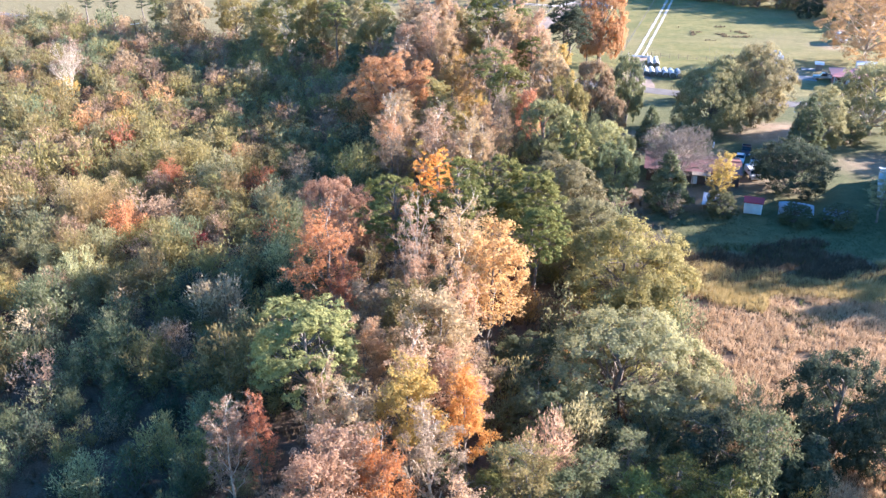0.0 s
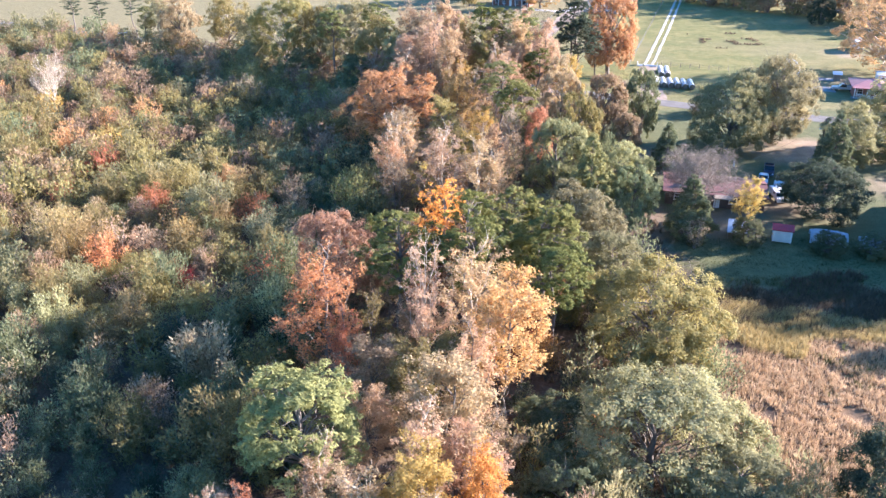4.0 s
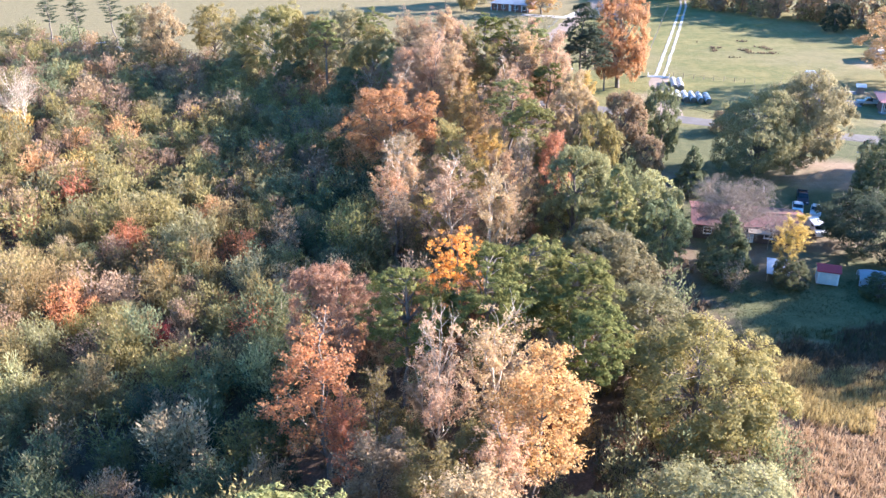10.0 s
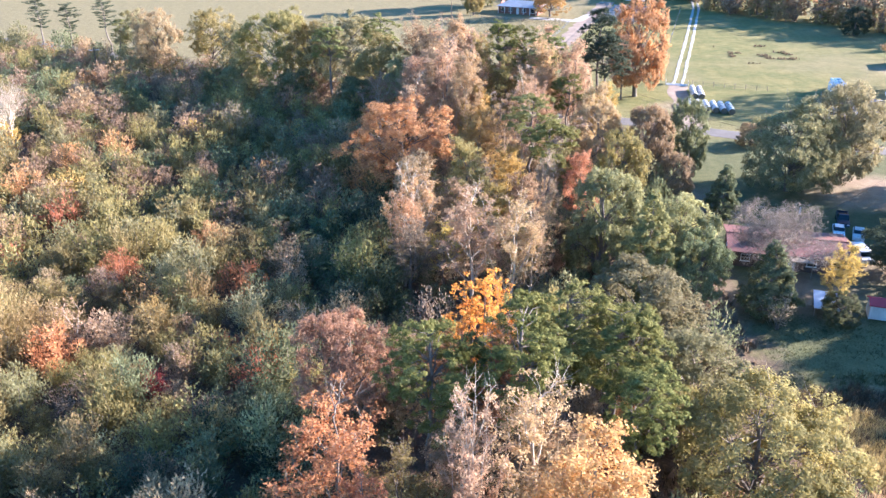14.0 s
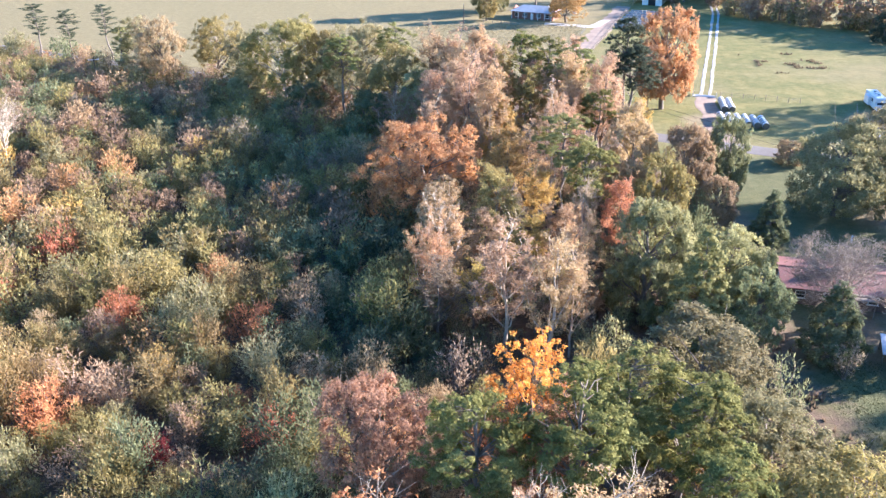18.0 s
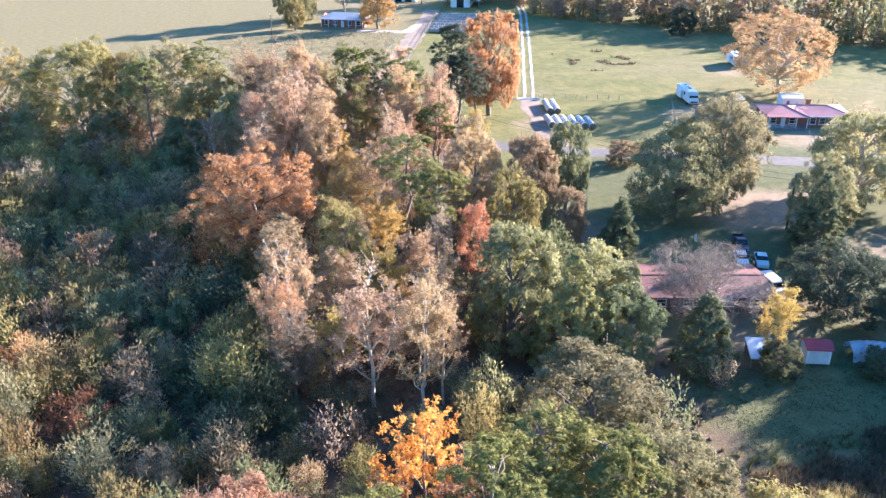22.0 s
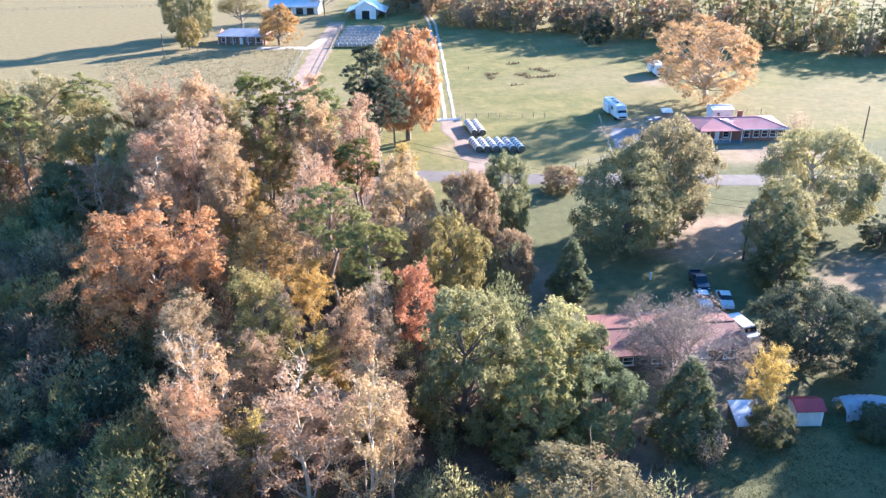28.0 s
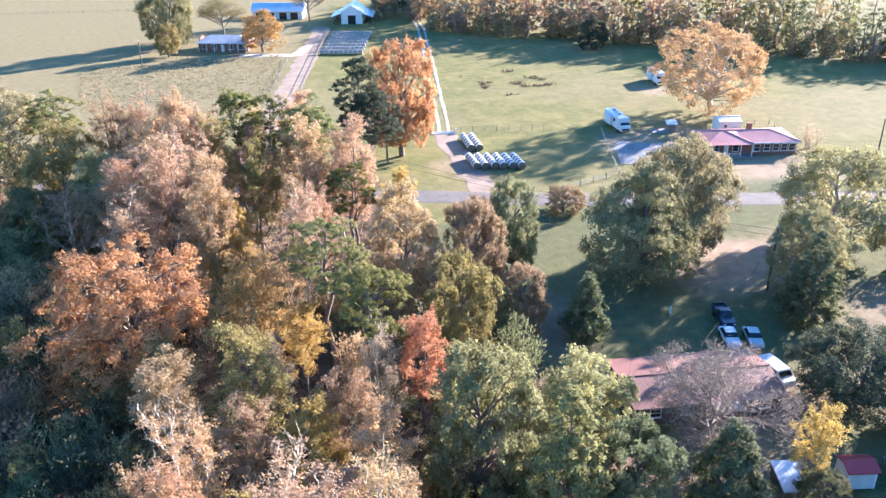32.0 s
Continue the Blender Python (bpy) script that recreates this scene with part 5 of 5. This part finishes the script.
annex = thing("outbuilding", pose(113.5, 227.0, 0, 0, 0, -18), "small white outbuilding with a pale roof behind the brick house", "shed")
part("wall", gable_walls(4.6, 4.0, 3.0, 3.5), WHITE, annex)
gable_roof(annex, 4.6, 4.0, 3.0, 3.5, OFFWHITE, 0.25, 0)
window(annex, -1.0, -2.0, 2.0, 0.8, 0.8, 0)
door(annex, 1.0, -2.0, 0.9, 2.0, 0, OFFWHITE, "off-white plank door")

# a little well house on its slab
well = thing("well_house", pose(103.4, 232.6, 0, 0, 0, -20), "tiny wooden well house with a white metal roof", "shed")
part("wall", box(B(), (1.7, 1.5, 1.7), (0, 0, 0.85), bevel=0.03), WOOD, well)
roof_side(well, [(-1.2, -1.1, 1.75), (1.2, -1.1, 1.75), (1.2, 1.1, 2.15), (-1.2, 1.1, 2.15)], WHITE, 0.4)
part("slab", box(B(), (3.6, 3.0, 0.12), (-2.6, -0.3, 0.06), bevel=0.02), CONCRETE, well, "round-cornered concrete slab")

# the ranch house and the barns across the hay field
ranch = thing("ranch_house", pose(28.0, 355.0, 0, 0, 0, -25), "low brick ranch house with a grey roof and white porch posts", "house")
part("wall", gable_walls(15.0, 8.0, 2.6, 4.2), BRICK, ranch)
e = 2.65
roof_side(ranch, [(-8, -4.8, e), (8, -4.8, e), (4.5, 0, 4.3), (-4.5, 0, 4.3)], GREY_ROOF)
roof_side(ranch, [(8, 4.6, e), (-8, 4.6, e), (-4.5, 0, 4.3), (4.5, 0, 4.3)], GREY_ROOF)
part("roof", slab(B(), [(8, -4.8, e), (8, 4.6, e), (4.5, 0, 4.3)], 0.12), GREY_ROOF, ranch)
part("roof", slab(B(), [(-8, 4.6, e), (-8, -4.8, e), (-4.5, 0, 4.3)], 0.12), GREY_ROOF, ranch)
for i in range(7):
    part("porch_post", box(B(), (0.16, 0.16, 2.55), (-7.2 + i * 2.4, -4.7, 1.28)), WHITE, ranch)
for x in (-5.6, -2.6, 2.4, 5.6):
    window(ranch, x, -4.0, 1.45, 1.5, 1.4, 0)
door(ranch, 0, -4.0, 1.0, 2.05, 0, WHITE, "white front door")
tank = thing("water_tank", pose(43.0, 362.0, 0), "white upright water tank", "tank")
part("body", rod(B(), (0, 0, 0), (0, 0, 2.6), 0.8, 0.8, 16), WHITE, tank)
part("lid", rod(B(), (0, 0, 2.6), (0, 0, 2.85), 0.8, 0.25, 16), WHITE, tank)

barn = thing("barn", pose(77.6, 385.5, 0, 0, 0, -22), "pale blue-white metal barn with lean-to wings", "barn")
bm = gable_walls(12.0, 7.4, 4.2, 6.2)
bm.transform(pose(0, 0, 0, 0, 0, 90))
part("wall", bm, WHITE, barn)
for sx in (-1, 1):
    roof_side(barn, [(sx * 4.0, -6.4, 4.05), (sx * 4.0, 6.4, 4.05), (0, 6.4, 6.4), (0, -6.4, 6.4)], BLUE_WHITE, 0.8)
    roof_side(barn, [(sx * 7.4, -6.3, 2.5), (sx * 7.4, 6.3, 2.5), (sx * 3.8, 6.3, 3.7), (sx * 3.8, -6.3, 3.7)], BLUE_WHITE, 0.8)
    for y in (-6, -2, 2, 6):
        part("post", box(B(), (0.2, 0.2, 2.5), (sx * 7.1, y, 1.25)), WOOD, barn)
    part("back_wall", box(B(), (3.2, 0.1, 2.5), (sx * 5.5, 6.0, 1.25)), WOOD, barn)
# flat dark panel paints the shade inside the open doorway
part("door", box(B(), (2.8, 0.12, 3.0), (0, -6.06, 1.5)), GLASS, barn, "dark panel for the shaded open barn doorway")
bm = box(B(), (0.25, 0.16, 3.2), (-1.5, -6.1, 1.6))
box(bm, (0.25, 0.16, 3.2), (1.5, -6.1, 1.6)), box(bm, (3.3, 0.16, 0.25), (0, -6.1, 3.15))
part("door_frame", bm, WHITE, barn)
old_barn = thing("old_barn", pose(55.0, 404.0, 0, 0, 0, -22), "long pale metal-roofed farm shed", "barn")
part("wall", gable_walls(18.0, 9.0, 3.0, 5.0), OFFWHITE, old_barn)
gable_roof(old_barn, 18.0, 9.0, 3.0, 5.0, BLUE_WHITE, 0.6, 1.0)
# dark slabs on the closed wall stand in for the bays' inner shade
for x in (-6.5, -2.5, 2, 6):
    part("bay", box(B(), (2.6, 0.12, 2.3), (x, -4.52, 1.15)), GLASS, old_barn, "dark panel for a shaded open bay")

# ---- hay bales ----
def bale(m, net, label, group):
    ob = thing("hay_bale", m, label, "hay bale", group)
    bm = rod(B(), (-0.6, 0, 0.72), (0.6, 0, 0.72), 0.7, 0.7, 16)
    part("hay", bm, HAY if net else GREY_HAY, ob)
    if net:
        bm = B()
        bmesh.ops.create_cone(bm, cap_ends=False, segments=16, radius1=0.725, radius2=0.725, depth=0.82, matrix=pose(0, 0, 0.72, 0, 90, 0))
        bmesh.ops.solidify(bm, geom=bm.faces[:], thickness=0.02)
        part("wrap", bm, NET, ob, "white net wrap")
    return ob


first = bale(pose(62.6, 223.2, 0, 0, 0, 81), True, "round hay bale in white net wrap", "bales by the cattle gate")
for c in range(6):
    for k in range(5):
        if c or k:
            copy_thing(first, pose(62.6 - c * 1.62 + k * 0.19, 223.2 + c * 0.62 + k * 1.28, 0, scrub.uniform(-4, 4), 0, 81 + scrub.uniform(-4, 4)))
for c in range(2):
    for k in range(6):
        copy_thing(first, pose(59.6 - c * 1.6 + k * 0.26, 236.2 + c * 0.5 + k * 1.4, 0, 0, 0, 80 + scrub.uniform(-4, 4)))
old = None
for r_ in range(7):
    for k in range(9):
        m = pose(53.2 + r_ * 1.85 + k * 1.32, 336.2 + r_ * 4.4 - k * 0.55, 0, 0, 0, -22 + scrub.uniform(-3, 3))
        if old is None:
            old = bale(m, False, "weathered grey round hay bale in a long row", "rows of old bales")
        else:
            copy_thing(old, m)


# ---- vehicles ----
def vehicle(x, y, rz, colour, name, label, length=4.7, width=1.8, height=1.45, style="car"):
    ob = thing(name, pose(x, y, 0, 0, 0, rz), label, "car" if style == "car" else style)
    body = paint("paint_" + name, colour)
    bm = B()
    h1 = height * 0.58
    if style == "van":
        prof = [(-0.5, 0.35), (-0.5, 0.95), (-0.47, 1.0), (0.22, 1.0), (0.34, 0.62), (0.48, 0.55), (0.5, 0.3)]
    elif style == "pickup":
        prof = [(-0.5, 0.35), (-0.5, 0.62), (0.26, 0.62), (0.48, 0.58), (0.5, 0.3)]
    else:
        prof = [(-0.5, 0.35), (-0.5, 0.62), (-0.46, 0.66), (0.24, 0.66), (0.47, 0.55), (0.5, 0.3)]
    sides = []
    for sy in (-1, 1):
        sides.append([bm.verts.new((px * length, sy * width / 2 * (0.97 if pz > 0.8 else 1), pz * height)) for px, pz in prof])
    bm.faces.new(sides[0]), bm.faces.new(sides[1][::-1])
    for i in range(len(prof)):
        j = (i + 1) % len(prof)
        bm.faces.new((sides[0][j], sides[0][i], sides[1][i], sides[1][j]))
    bmesh.ops.recalc_face_normals(bm, faces=bm.faces)
    bmesh.ops.bevel(bm, geom=bm.edges[:], offset=0.06, segments=2, affect="EDGES")
    part("body", bm, body, ob)
    if style == "van":
        part("windscreen", box(B(), (0.05, width * 0.86, height * 0.36), (length * 0.285, 0, height * 0.8), ry=-38, bevel=0.01), GLASS, ob)
        for sy in (-1, 1):
            part("side_window", box(B(), (length * 0.2, 0.03, height * 0.25), (length * 0.1, sy * width * 0.487, height * 0.78)), GLASS, ob)
    else:
        c0, c1 = (-0.34, 0.18) if style == "car" else (-0.12, 0.2)
        bm = B()
        lo, hi = height * 0.62, height
        v = [[bm.verts.new((length * (c0 + (0.1 if k and style == "car" else 0.02 * k)), sy * width / 2 * (0.94 - 0.12 * k), (lo, hi)[k])) for k in (0, 1)] + [bm.verts.new((length * (c1 - 0.1 * k), sy * width / 2 * (0.94 - 0.12 * k), (lo, hi)[k])) for k in (1, 0)] for sy in (-1, 1)]
        bm.faces.new(v[0]), bm.faces.new(v[1][::-1])
        for i in range(4):
            j = (i + 1) % 4
            bm.faces.new((v[0][j], v[0][i], v[1][i], v[1][j]))
        bmesh.ops.recalc_face_normals(bm, faces=bm.faces)
        part("glasshouse", bm, GLASS, ob, "dark glass cabin")
        part("roof", box(B(), (length * (c1 - c0 - 0.2), width * 0.8, 0.07), (length * (c0 + c1) / 2, 0, height), bevel=0.02), body, ob)
        if style == "pickup":
            bm = B()
            for sy in (-1, 1):
                box(bm, (length * 0.36, 0.08, 0.3), (-length * 0.31, sy * width * 0.46, height * 0.7), bevel=0.02)
            box(bm, (0.08, width * 0.92, 0.3), (-length * 0.49, 0, height * 0.7), bevel=0.02)
            part("bed_sides", bm, body, ob)
    for sx in (-0.31, 0.31):
        for sy in (-1, 1):
            w = part("wheel", rod(B(), (sx * length, sy * (width / 2 - 0.24), 0.33), (sx * length, sy * (width / 2 + 0.01), 0.33), 0.33, 0.33, 14), RUBBER, ob)
            part("rim", rod(B(), (sx * length, sy * (width / 2), 0.33), (sx * length, sy * (width / 2 + 0.03), 0.33), 0.19, 0.19, 10), CHROME, w)
    for sy in (-1, 1):
        part("headlight", box(B(), (0.08, 0.35, 0.14), (length * 0.49, sy * width * 0.36, height * 0.46), bevel=0.02), WHITE, ob)
        part("tail_light", box(B(), (0.06, 0.2, 0.2), (-length * 0.5, sy * width * 0.42, height * 0.52), bevel=0.02), BRIGHT_RED, ob)
    for sx, nm in ((0.5, "front_bumper"), (-0.5, "rear_bumper")):
        part(nm, box(B(), (0.12, width * 0.96, 0.18), (sx * length, 0, 0.42), bevel=0.03), CHROME if style == "pickup" else body, ob)
    return ob


vehicle(60.4, 161.4, -110, (0.015, 0.03, 0.055), "pickup_truck", "dark blue pickup truck parked on the lawn", 4.9, 1.8, 1.65, "pickup")
vehicle(57.8, 157.0, -112, (0.74, 0.74, 0.73), "car", "white saloon car parked beside the house", 4.3, 1.7, 1.42)
vehicle(60.4, 155.8, -116, (0.55, 0.55, 0.54), "car", "silver-grey car parked beside the house", 4.3, 1.7, 1.42)
vehicle(57.4, 148.4, -93, (0.70, 0.70, 0.69), "suv", "pale silver estate car with dark glass beside the house", 5.0, 1.9, 1.75, "van")
vehicle(100.4, 221.8, 165, (0.45, 0.45, 0.43), "pickup_truck", "silver pickup truck on the concrete slab", 5.4, 1.95, 1.8, "pickup")


def camper(x, y, rz, L, label):
    ob = thing("motor_home", pose(x, y, 0, 0, 0, rz), label, "camper")
    bm = box(B(), (L, 2.5, 2.6), (0, 0, 1.85), bevel=0.14)
    part("body", bm, WHITE, ob)
    part("cab_nose", box(B(), (1.4, 2.3, 1.3), (L / 2 + 0.5, 0, 1.15), bevel=0.2), WHITE, ob)
    part("windscreen", box(B(), (0.08, 2.0, 0.8), (L / 2 + 0.55, 0, 1.95), ry=-25, bevel=0.02), GLASS, ob)
    part("slide_out", box(B(), (3.2, 0.8, 1.9), (-0.6, -1.55, 1.75), bevel=0.06), WHITE, ob)
    for sy in (-1, 1):
        for px in (-L * 0.3, L * 0.2):
            part("window", box(B(), (1.1, 0.04, 0.7), (px, sy * 1.26, 2.2), bevel=0.015), GLASS, ob)
    for px in (-L * 0.25, L * 0.12):
        part("roof_vent", box(B(), (0.6, 0.6, 0.2), (px, 0.2, 3.22), bevel=0.05), GLASS, ob)
    part("roof_cooler", box(B(), (1.0, 0.8, 0.35), (-L * 0.05, 0, 3.3), bevel=0.1), OFFWHITE, ob)
    for px in (-L * 0.28, L * 0.45):
        for sy in (-1, 1):
            part("wheel", rod(B(), (px, sy * 1.0, 0.42), (px, sy * 1.24, 0.42), 0.42, 0.42, 14), RUBBER, ob)
    part("front_panel", box(B(), (0.1, 1.7, 0.35), (L / 2 + 1.2, 0, 0.95), bevel=0.03), GLASS, ob)
    return ob


camper(94.0, 239.5, -101, 8.6, "white motor home with dark windscreen parked in the pasture")
camper(125.5, 270.0, -108, 7.2, "white camper trailer parked by the tree line")

# ---- poles, wires and fences ----
def pole(x, y, h, label, arm=0.0, rz=0.0):
    ob = thing("utility_pole", pose(x, y, 0, 0, 0, rz), label, "utility pole")
    part("post", rod(B(), (0, 0, -0.2), (0, 0, h), 0.17, 0.11, 8), POLE_WOOD, ob)
    if arm:
        part("crossarm", box(B(), (arm, 0.12, 0.14), (0, 0.12, h - 0.6), bevel=0.01), OFFWHITE, ob)
        for s in (-0.45, 0.0, 0.45):
            part("insulator", rod(B(), (s * arm, 0.12, h - 0.52), (s * arm, 0.12, h - 0.3), 0.05, 0.03), WHITE, ob)
    else:
        part("insulator", rod(B(), (0, 0, h), (0, 0, h + 0.18), 0.06, 0.04), WHITE, ob)
    return ob


p = pole(71.3, 165.7, 9.4, "dark wooden pole with a transformer and yard lamp")
part("transformer", rod(B(), (0.32, 0, 7.6), (0.32, 0, 8.6), 0.24, 0.24, 12), OFFWHITE, p, "pale grey transformer can")
part("lamp", box(B(), (0.9, 0.25, 0.16), (-0.5, 0, 7.4), bevel=0.04), OFFWHITE, p)
pole(131.6, 203.3, 7.5, "bare wooden pole in the pasture")
pole(-17.9, 236.0, 10.5, "leaning wooden roadside pole", 1.6, 20)
pole(-89.9, 252.0, 9.5, "roadside pole with a pale crossarm", 2.4, 25)
pole(2.0, 341.0, 7.0, "pole with a lamp in the hay field")
pole(28.0, 217.0, 10.5, "wooden roadside pole among the trees", 1.6, 20)


def wire(a, b, sag, n=14):
    cu = bpy.data.curves.new("wire", "CURVE")
    cu.dimensions, cu.bevel_depth, cu.bevel_resolution = "3D", 0.022, 0
    sp = cu.splines.new("POLY")
    sp.points.add(n)
    for i in range(n + 1):
        s = i / n
        q = Vector(a).lerp(Vector(b), s)
        sp.points[i].co = (q.x, q.y, q.z - sag * 4 * s * (1 - s), 1)
    cu.materials.append(POLE_WOOD)
    return tagged(new("power_line", cu), "thin dark sagging overhead wire", "power line", "overhead wires")


for dz in (0.0, 0.9):
    wire((-89.9, 252.0, 9.0 - dz), (-17.9, 236.0, 10.0 - dz), 1.2)
    wire((-17.9, 236.0, 10.0 - dz), (28.0, 217.0, 10.0 - dz), 0.8)
    wire((28.0, 217.0, 10.0 - dz), (71.3, 165.7, 9.2 - dz), 1.0)
wire((71.3, 165.7, 8.4), (49.0, 152.0, 4.0), 0.5)


def fence(pts, gap, h, label, rails=0, post=0.07, wires=3):
    """Posts along a line with rails or wires strung between them."""
    ob = thing("fence", Matrix.Identity(4), label, "fence")
    rng = random.Random(int(pts[0][0] * 7))
    me = bpy.data.meshes.new("post")
    bm = rod(B(), (0, 0, -0.1), (0, 0, h), post, post * 0.85, 6)
    bm.to_mesh(me)
    bm.free()
    me.materials.append(WOOD)
    strands = B()
    for (ax, ay), (bx, by) in zip(pts, pts[1:]):
        n = max(1, int(math.hypot(bx - ax, by - ay) / gap))
        for i in range(n + 1):
            q = new("post", me)
            q.parent = ob
            q.matrix_basis = pose(ax + (bx - ax) * i / n, ay + (by - ay) * i / n, 0, rng.uniform(-4, 4), rng.uniform(-4, 4), rng.uniform(0, 90))
        for k in range(rails or wires):
            z = h * (0.35 + 0.55 * k / max(1, (rails or wires) - 1))
            rod(strands, (ax, ay, z), (bx, by, z), 0.05 if rails else 0.015, sides=4)
    part("rail" if rails else "wire", strands, WOOD if rails else CHROME, ob)
    return ob


fence([(36.2, 293.0), (63.0, 367.0)], 2.6, 1.2, "pale wooden rail fence along the dirt road", 2, 0.09)
fence([(29.5, 296.0), (42.0, 332.0), (9.0, 346.0)], 3.0, 1.2, "wire fence round the hay field corner")
fence([(61.0, 249.0), (78.0, 243.0)], 2.5, 1.3, "grey wire fence beside the cattle gate")
fence([(89.5, 238.5), (77.7, 213.0)], 2.5, 1.1, "low wire fence beside the parking slab")
fence([(62.0, 209.5), (77.7, 213.0)], 3.0, 1.1, "wire fence along the road")
fence([(52.5, 251.0), (88.0, 360.0)], 4.0, 1.2, "wire fence along the gravel track")
fence([(116.5, 231.0), (126.0, 228.0), (120.0, 207.0)], 2.5, 1.2, "low fence round the back garden")
fence([(-160, 462), (-41, 446), (-22, 442), (30, 430)], 5.0, 1.3, "fence along the far hay field")

gate = thing("cattle_gate", pose(57.2, 249.6, 0, 0, 0, -17), "low white cattle guard and gate across the gravel track", "gate")
for i in range(9):
    part("bar", rod(B(), (-2.6, -0.8 + i * 0.2, 0.12), (2.6, -0.8 + i * 0.2, 0.12), 0.05, sides=6), WHITE, gate)
for sx in (-1, 1):
    part("post", box(B(), (0.18, 0.18, 1.3), (sx * 2.75, -0.8, 0.65), bevel=0.02), WHITE, gate)
    part("wing", box(B(), (0.08, 1.8, 0.5), (sx * 2.75, 0.1, 0.5)), WHITE, gate)

post = thing("lawn_statue_post", pose(55.1, 165.4, 0), "small white post on the lawn", "post")
part("shaft", box(B(), (0.25, 0.25, 1.0), (0, 0, 0.5), bevel=0.04), WHITE, post)
part("cap", rod(B(), (0, 0, 1.0), (0, 0, 1.2), 0.16, 0.04), WHITE, post)


# ---- weeds and litter ----
def weeds(name, spots, material, label, blade=1.0, width=0.16, per=5, seed=1):
    """Tufts of dry stalks, each a few tapering blades leaning from one foot."""
    rng = np.random.default_rng(seed)
    c = np.repeat(spots, per, axis=0)
    n = len(c)
    a = rng.random(n) * 6.283
    lean = rng.uniform(0.1, 0.6, n) * blade
    hgt = blade * rng.uniform(0.5, 1.15, n)
    foot = c + np.stack([np.cos(a), np.sin(a)], 1) * rng.uniform(0, 0.25, n)[:, None]
    side = np.stack([-np.sin(a + rng.normal(size=n)), np.cos(a + rng.normal(size=n))], 1) * width / 2
    z0 = np.zeros((n, 1))
    tip = foot + np.stack([np.cos(a), np.sin(a)], 1) * lean[:, None]
    v = np.stack([np.hstack([foot - side, z0]), np.hstack([foot + side, z0]), np.hstack([tip, hgt[:, None]])], 1).reshape(-1, 3)
    me = bpy.data.meshes.new(name)
    me.from_pydata(v.tolist(), [], np.arange(3 * n).reshape(-1, 3).tolist())
    me.materials.append(material)
    return tagged(new(name, me), label, "weeds", kind="stuff")


def scatter(n, x0, x1, y0, y1, seed, keep=lambda x, y: True):
    rng = np.random.default_rng(seed)
    pts = np.stack([rng.uniform(x0, x1, n), rng.uniform(y0, y1, n)], 1)
    lump = np.array([noise.noise(Vector((p[0] * 0.22, p[1] * 0.22, seed))) for p in pts])
    return pts[(lump > -0.42) & np.array([keep(*p) for p in pts])]


WEED_RUST = leaf_material("weed_rust", (0.25, 0.155, 0.095), (0.42, 0.285, 0.185), (0.58, 0.43, 0.30), 0.3)
WEED_GOLD = leaf_material("weed_gold", (0.27, 0.21, 0.085), (0.44, 0.355, 0.155), (0.58, 0.49, 0.25), 0.3)
WEED_GREEN = leaf_material("weed_green", (0.05, 0.06, 0.025), (0.11, 0.115, 0.05), (0.20, 0.19, 0.09), 0.3)
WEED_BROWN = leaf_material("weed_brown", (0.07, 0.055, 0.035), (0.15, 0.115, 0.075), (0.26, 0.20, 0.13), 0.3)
def wander(x, y, k=0.0):
    """A slow drift by which the weed patches run into each other."""
    return 7.0 * noise.noise(Vector((x * 0.07, y * 0.07, 3.0 + k))) + 3.0 * noise.noise(Vector((x * 0.25, y * 0.25, 8.0 + k)))


weeds("rusty_weeds", scatter(20000, 26, 70, 46, 108, 3, lambda x, y: y + wander(x, y) < 99.5 - 0.05 * (x - 50) and x > 27 + 0.12 * (y - 70)), WEED_RUST, "dry rust-brown weeds and broomsedge", 0.8, 0.075, 8, 1)
weeds("golden_weeds", scatter(9000, 33, 74, 92, 112, 4, lambda x, y: abs(y + wander(x, y) - 103.5) < 3.8 + 0.06 * (x - 45)), WEED_GOLD, "yellow-gold standing weeds", 1.0, 0.085, 8, 2)
# darker weed tint put where this band lies in shade
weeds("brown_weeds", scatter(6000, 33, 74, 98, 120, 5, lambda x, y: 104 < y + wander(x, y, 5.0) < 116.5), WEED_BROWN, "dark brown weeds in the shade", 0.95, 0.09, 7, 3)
weeds("green_weeds", scatter(7000, 30, 74, 46, 118, 6, lambda x, y: wander(x, y, 11.0) > 1.2), WEED_GREEN, "dull green weeds between dry ones", 0.75, 0.1, 7, 4)
weeds("lawn_tufts", scatter(7000, 34, 72, 113, 132, 7), WEED_GREEN, "short uneven grass of the yard", 0.12, 0.07, 4, 5)
weeds("clearing_litter", scatter(1500, 9, 24, 94, 101, 8), WEED_RUST, "pinkish dry grass in a woodland clearing", 0.35, 0.14, 4, 6)
weeds("wood_floor", scatter(16000, -118, 34, 44, 226, 9, lambda x, y: x > -0.56 * y - 14 and y < 224 - 0.5 * x), WEED_BROWN, "brown undergrowth and dead stalks on the wood's floor", 1.0, 0.25, 4, 7)
weeds("field_stubble", scatter(2600, -15, 42, 296, 342, 10, lambda x, y: x < 29 + (y - 296) * 0.36), leaf_material("pale_straw", (0.24, 0.205, 0.12), (0.34, 0.295, 0.18), (0.45, 0.39, 0.26), 0.4), "pale tufted dry grass in the hay field", 0.3, 0.3, 4, 8)
weeds("debris_patch", scatter(700, 80, 100, 272, 296, 11, lambda x, y: noise.noise(Vector((x * 0.16, y * 0.3, 2.2))) > 0.28), WEED_BROWN, "dark brush debris in the pasture", 0.6, 0.3, 4, 9)
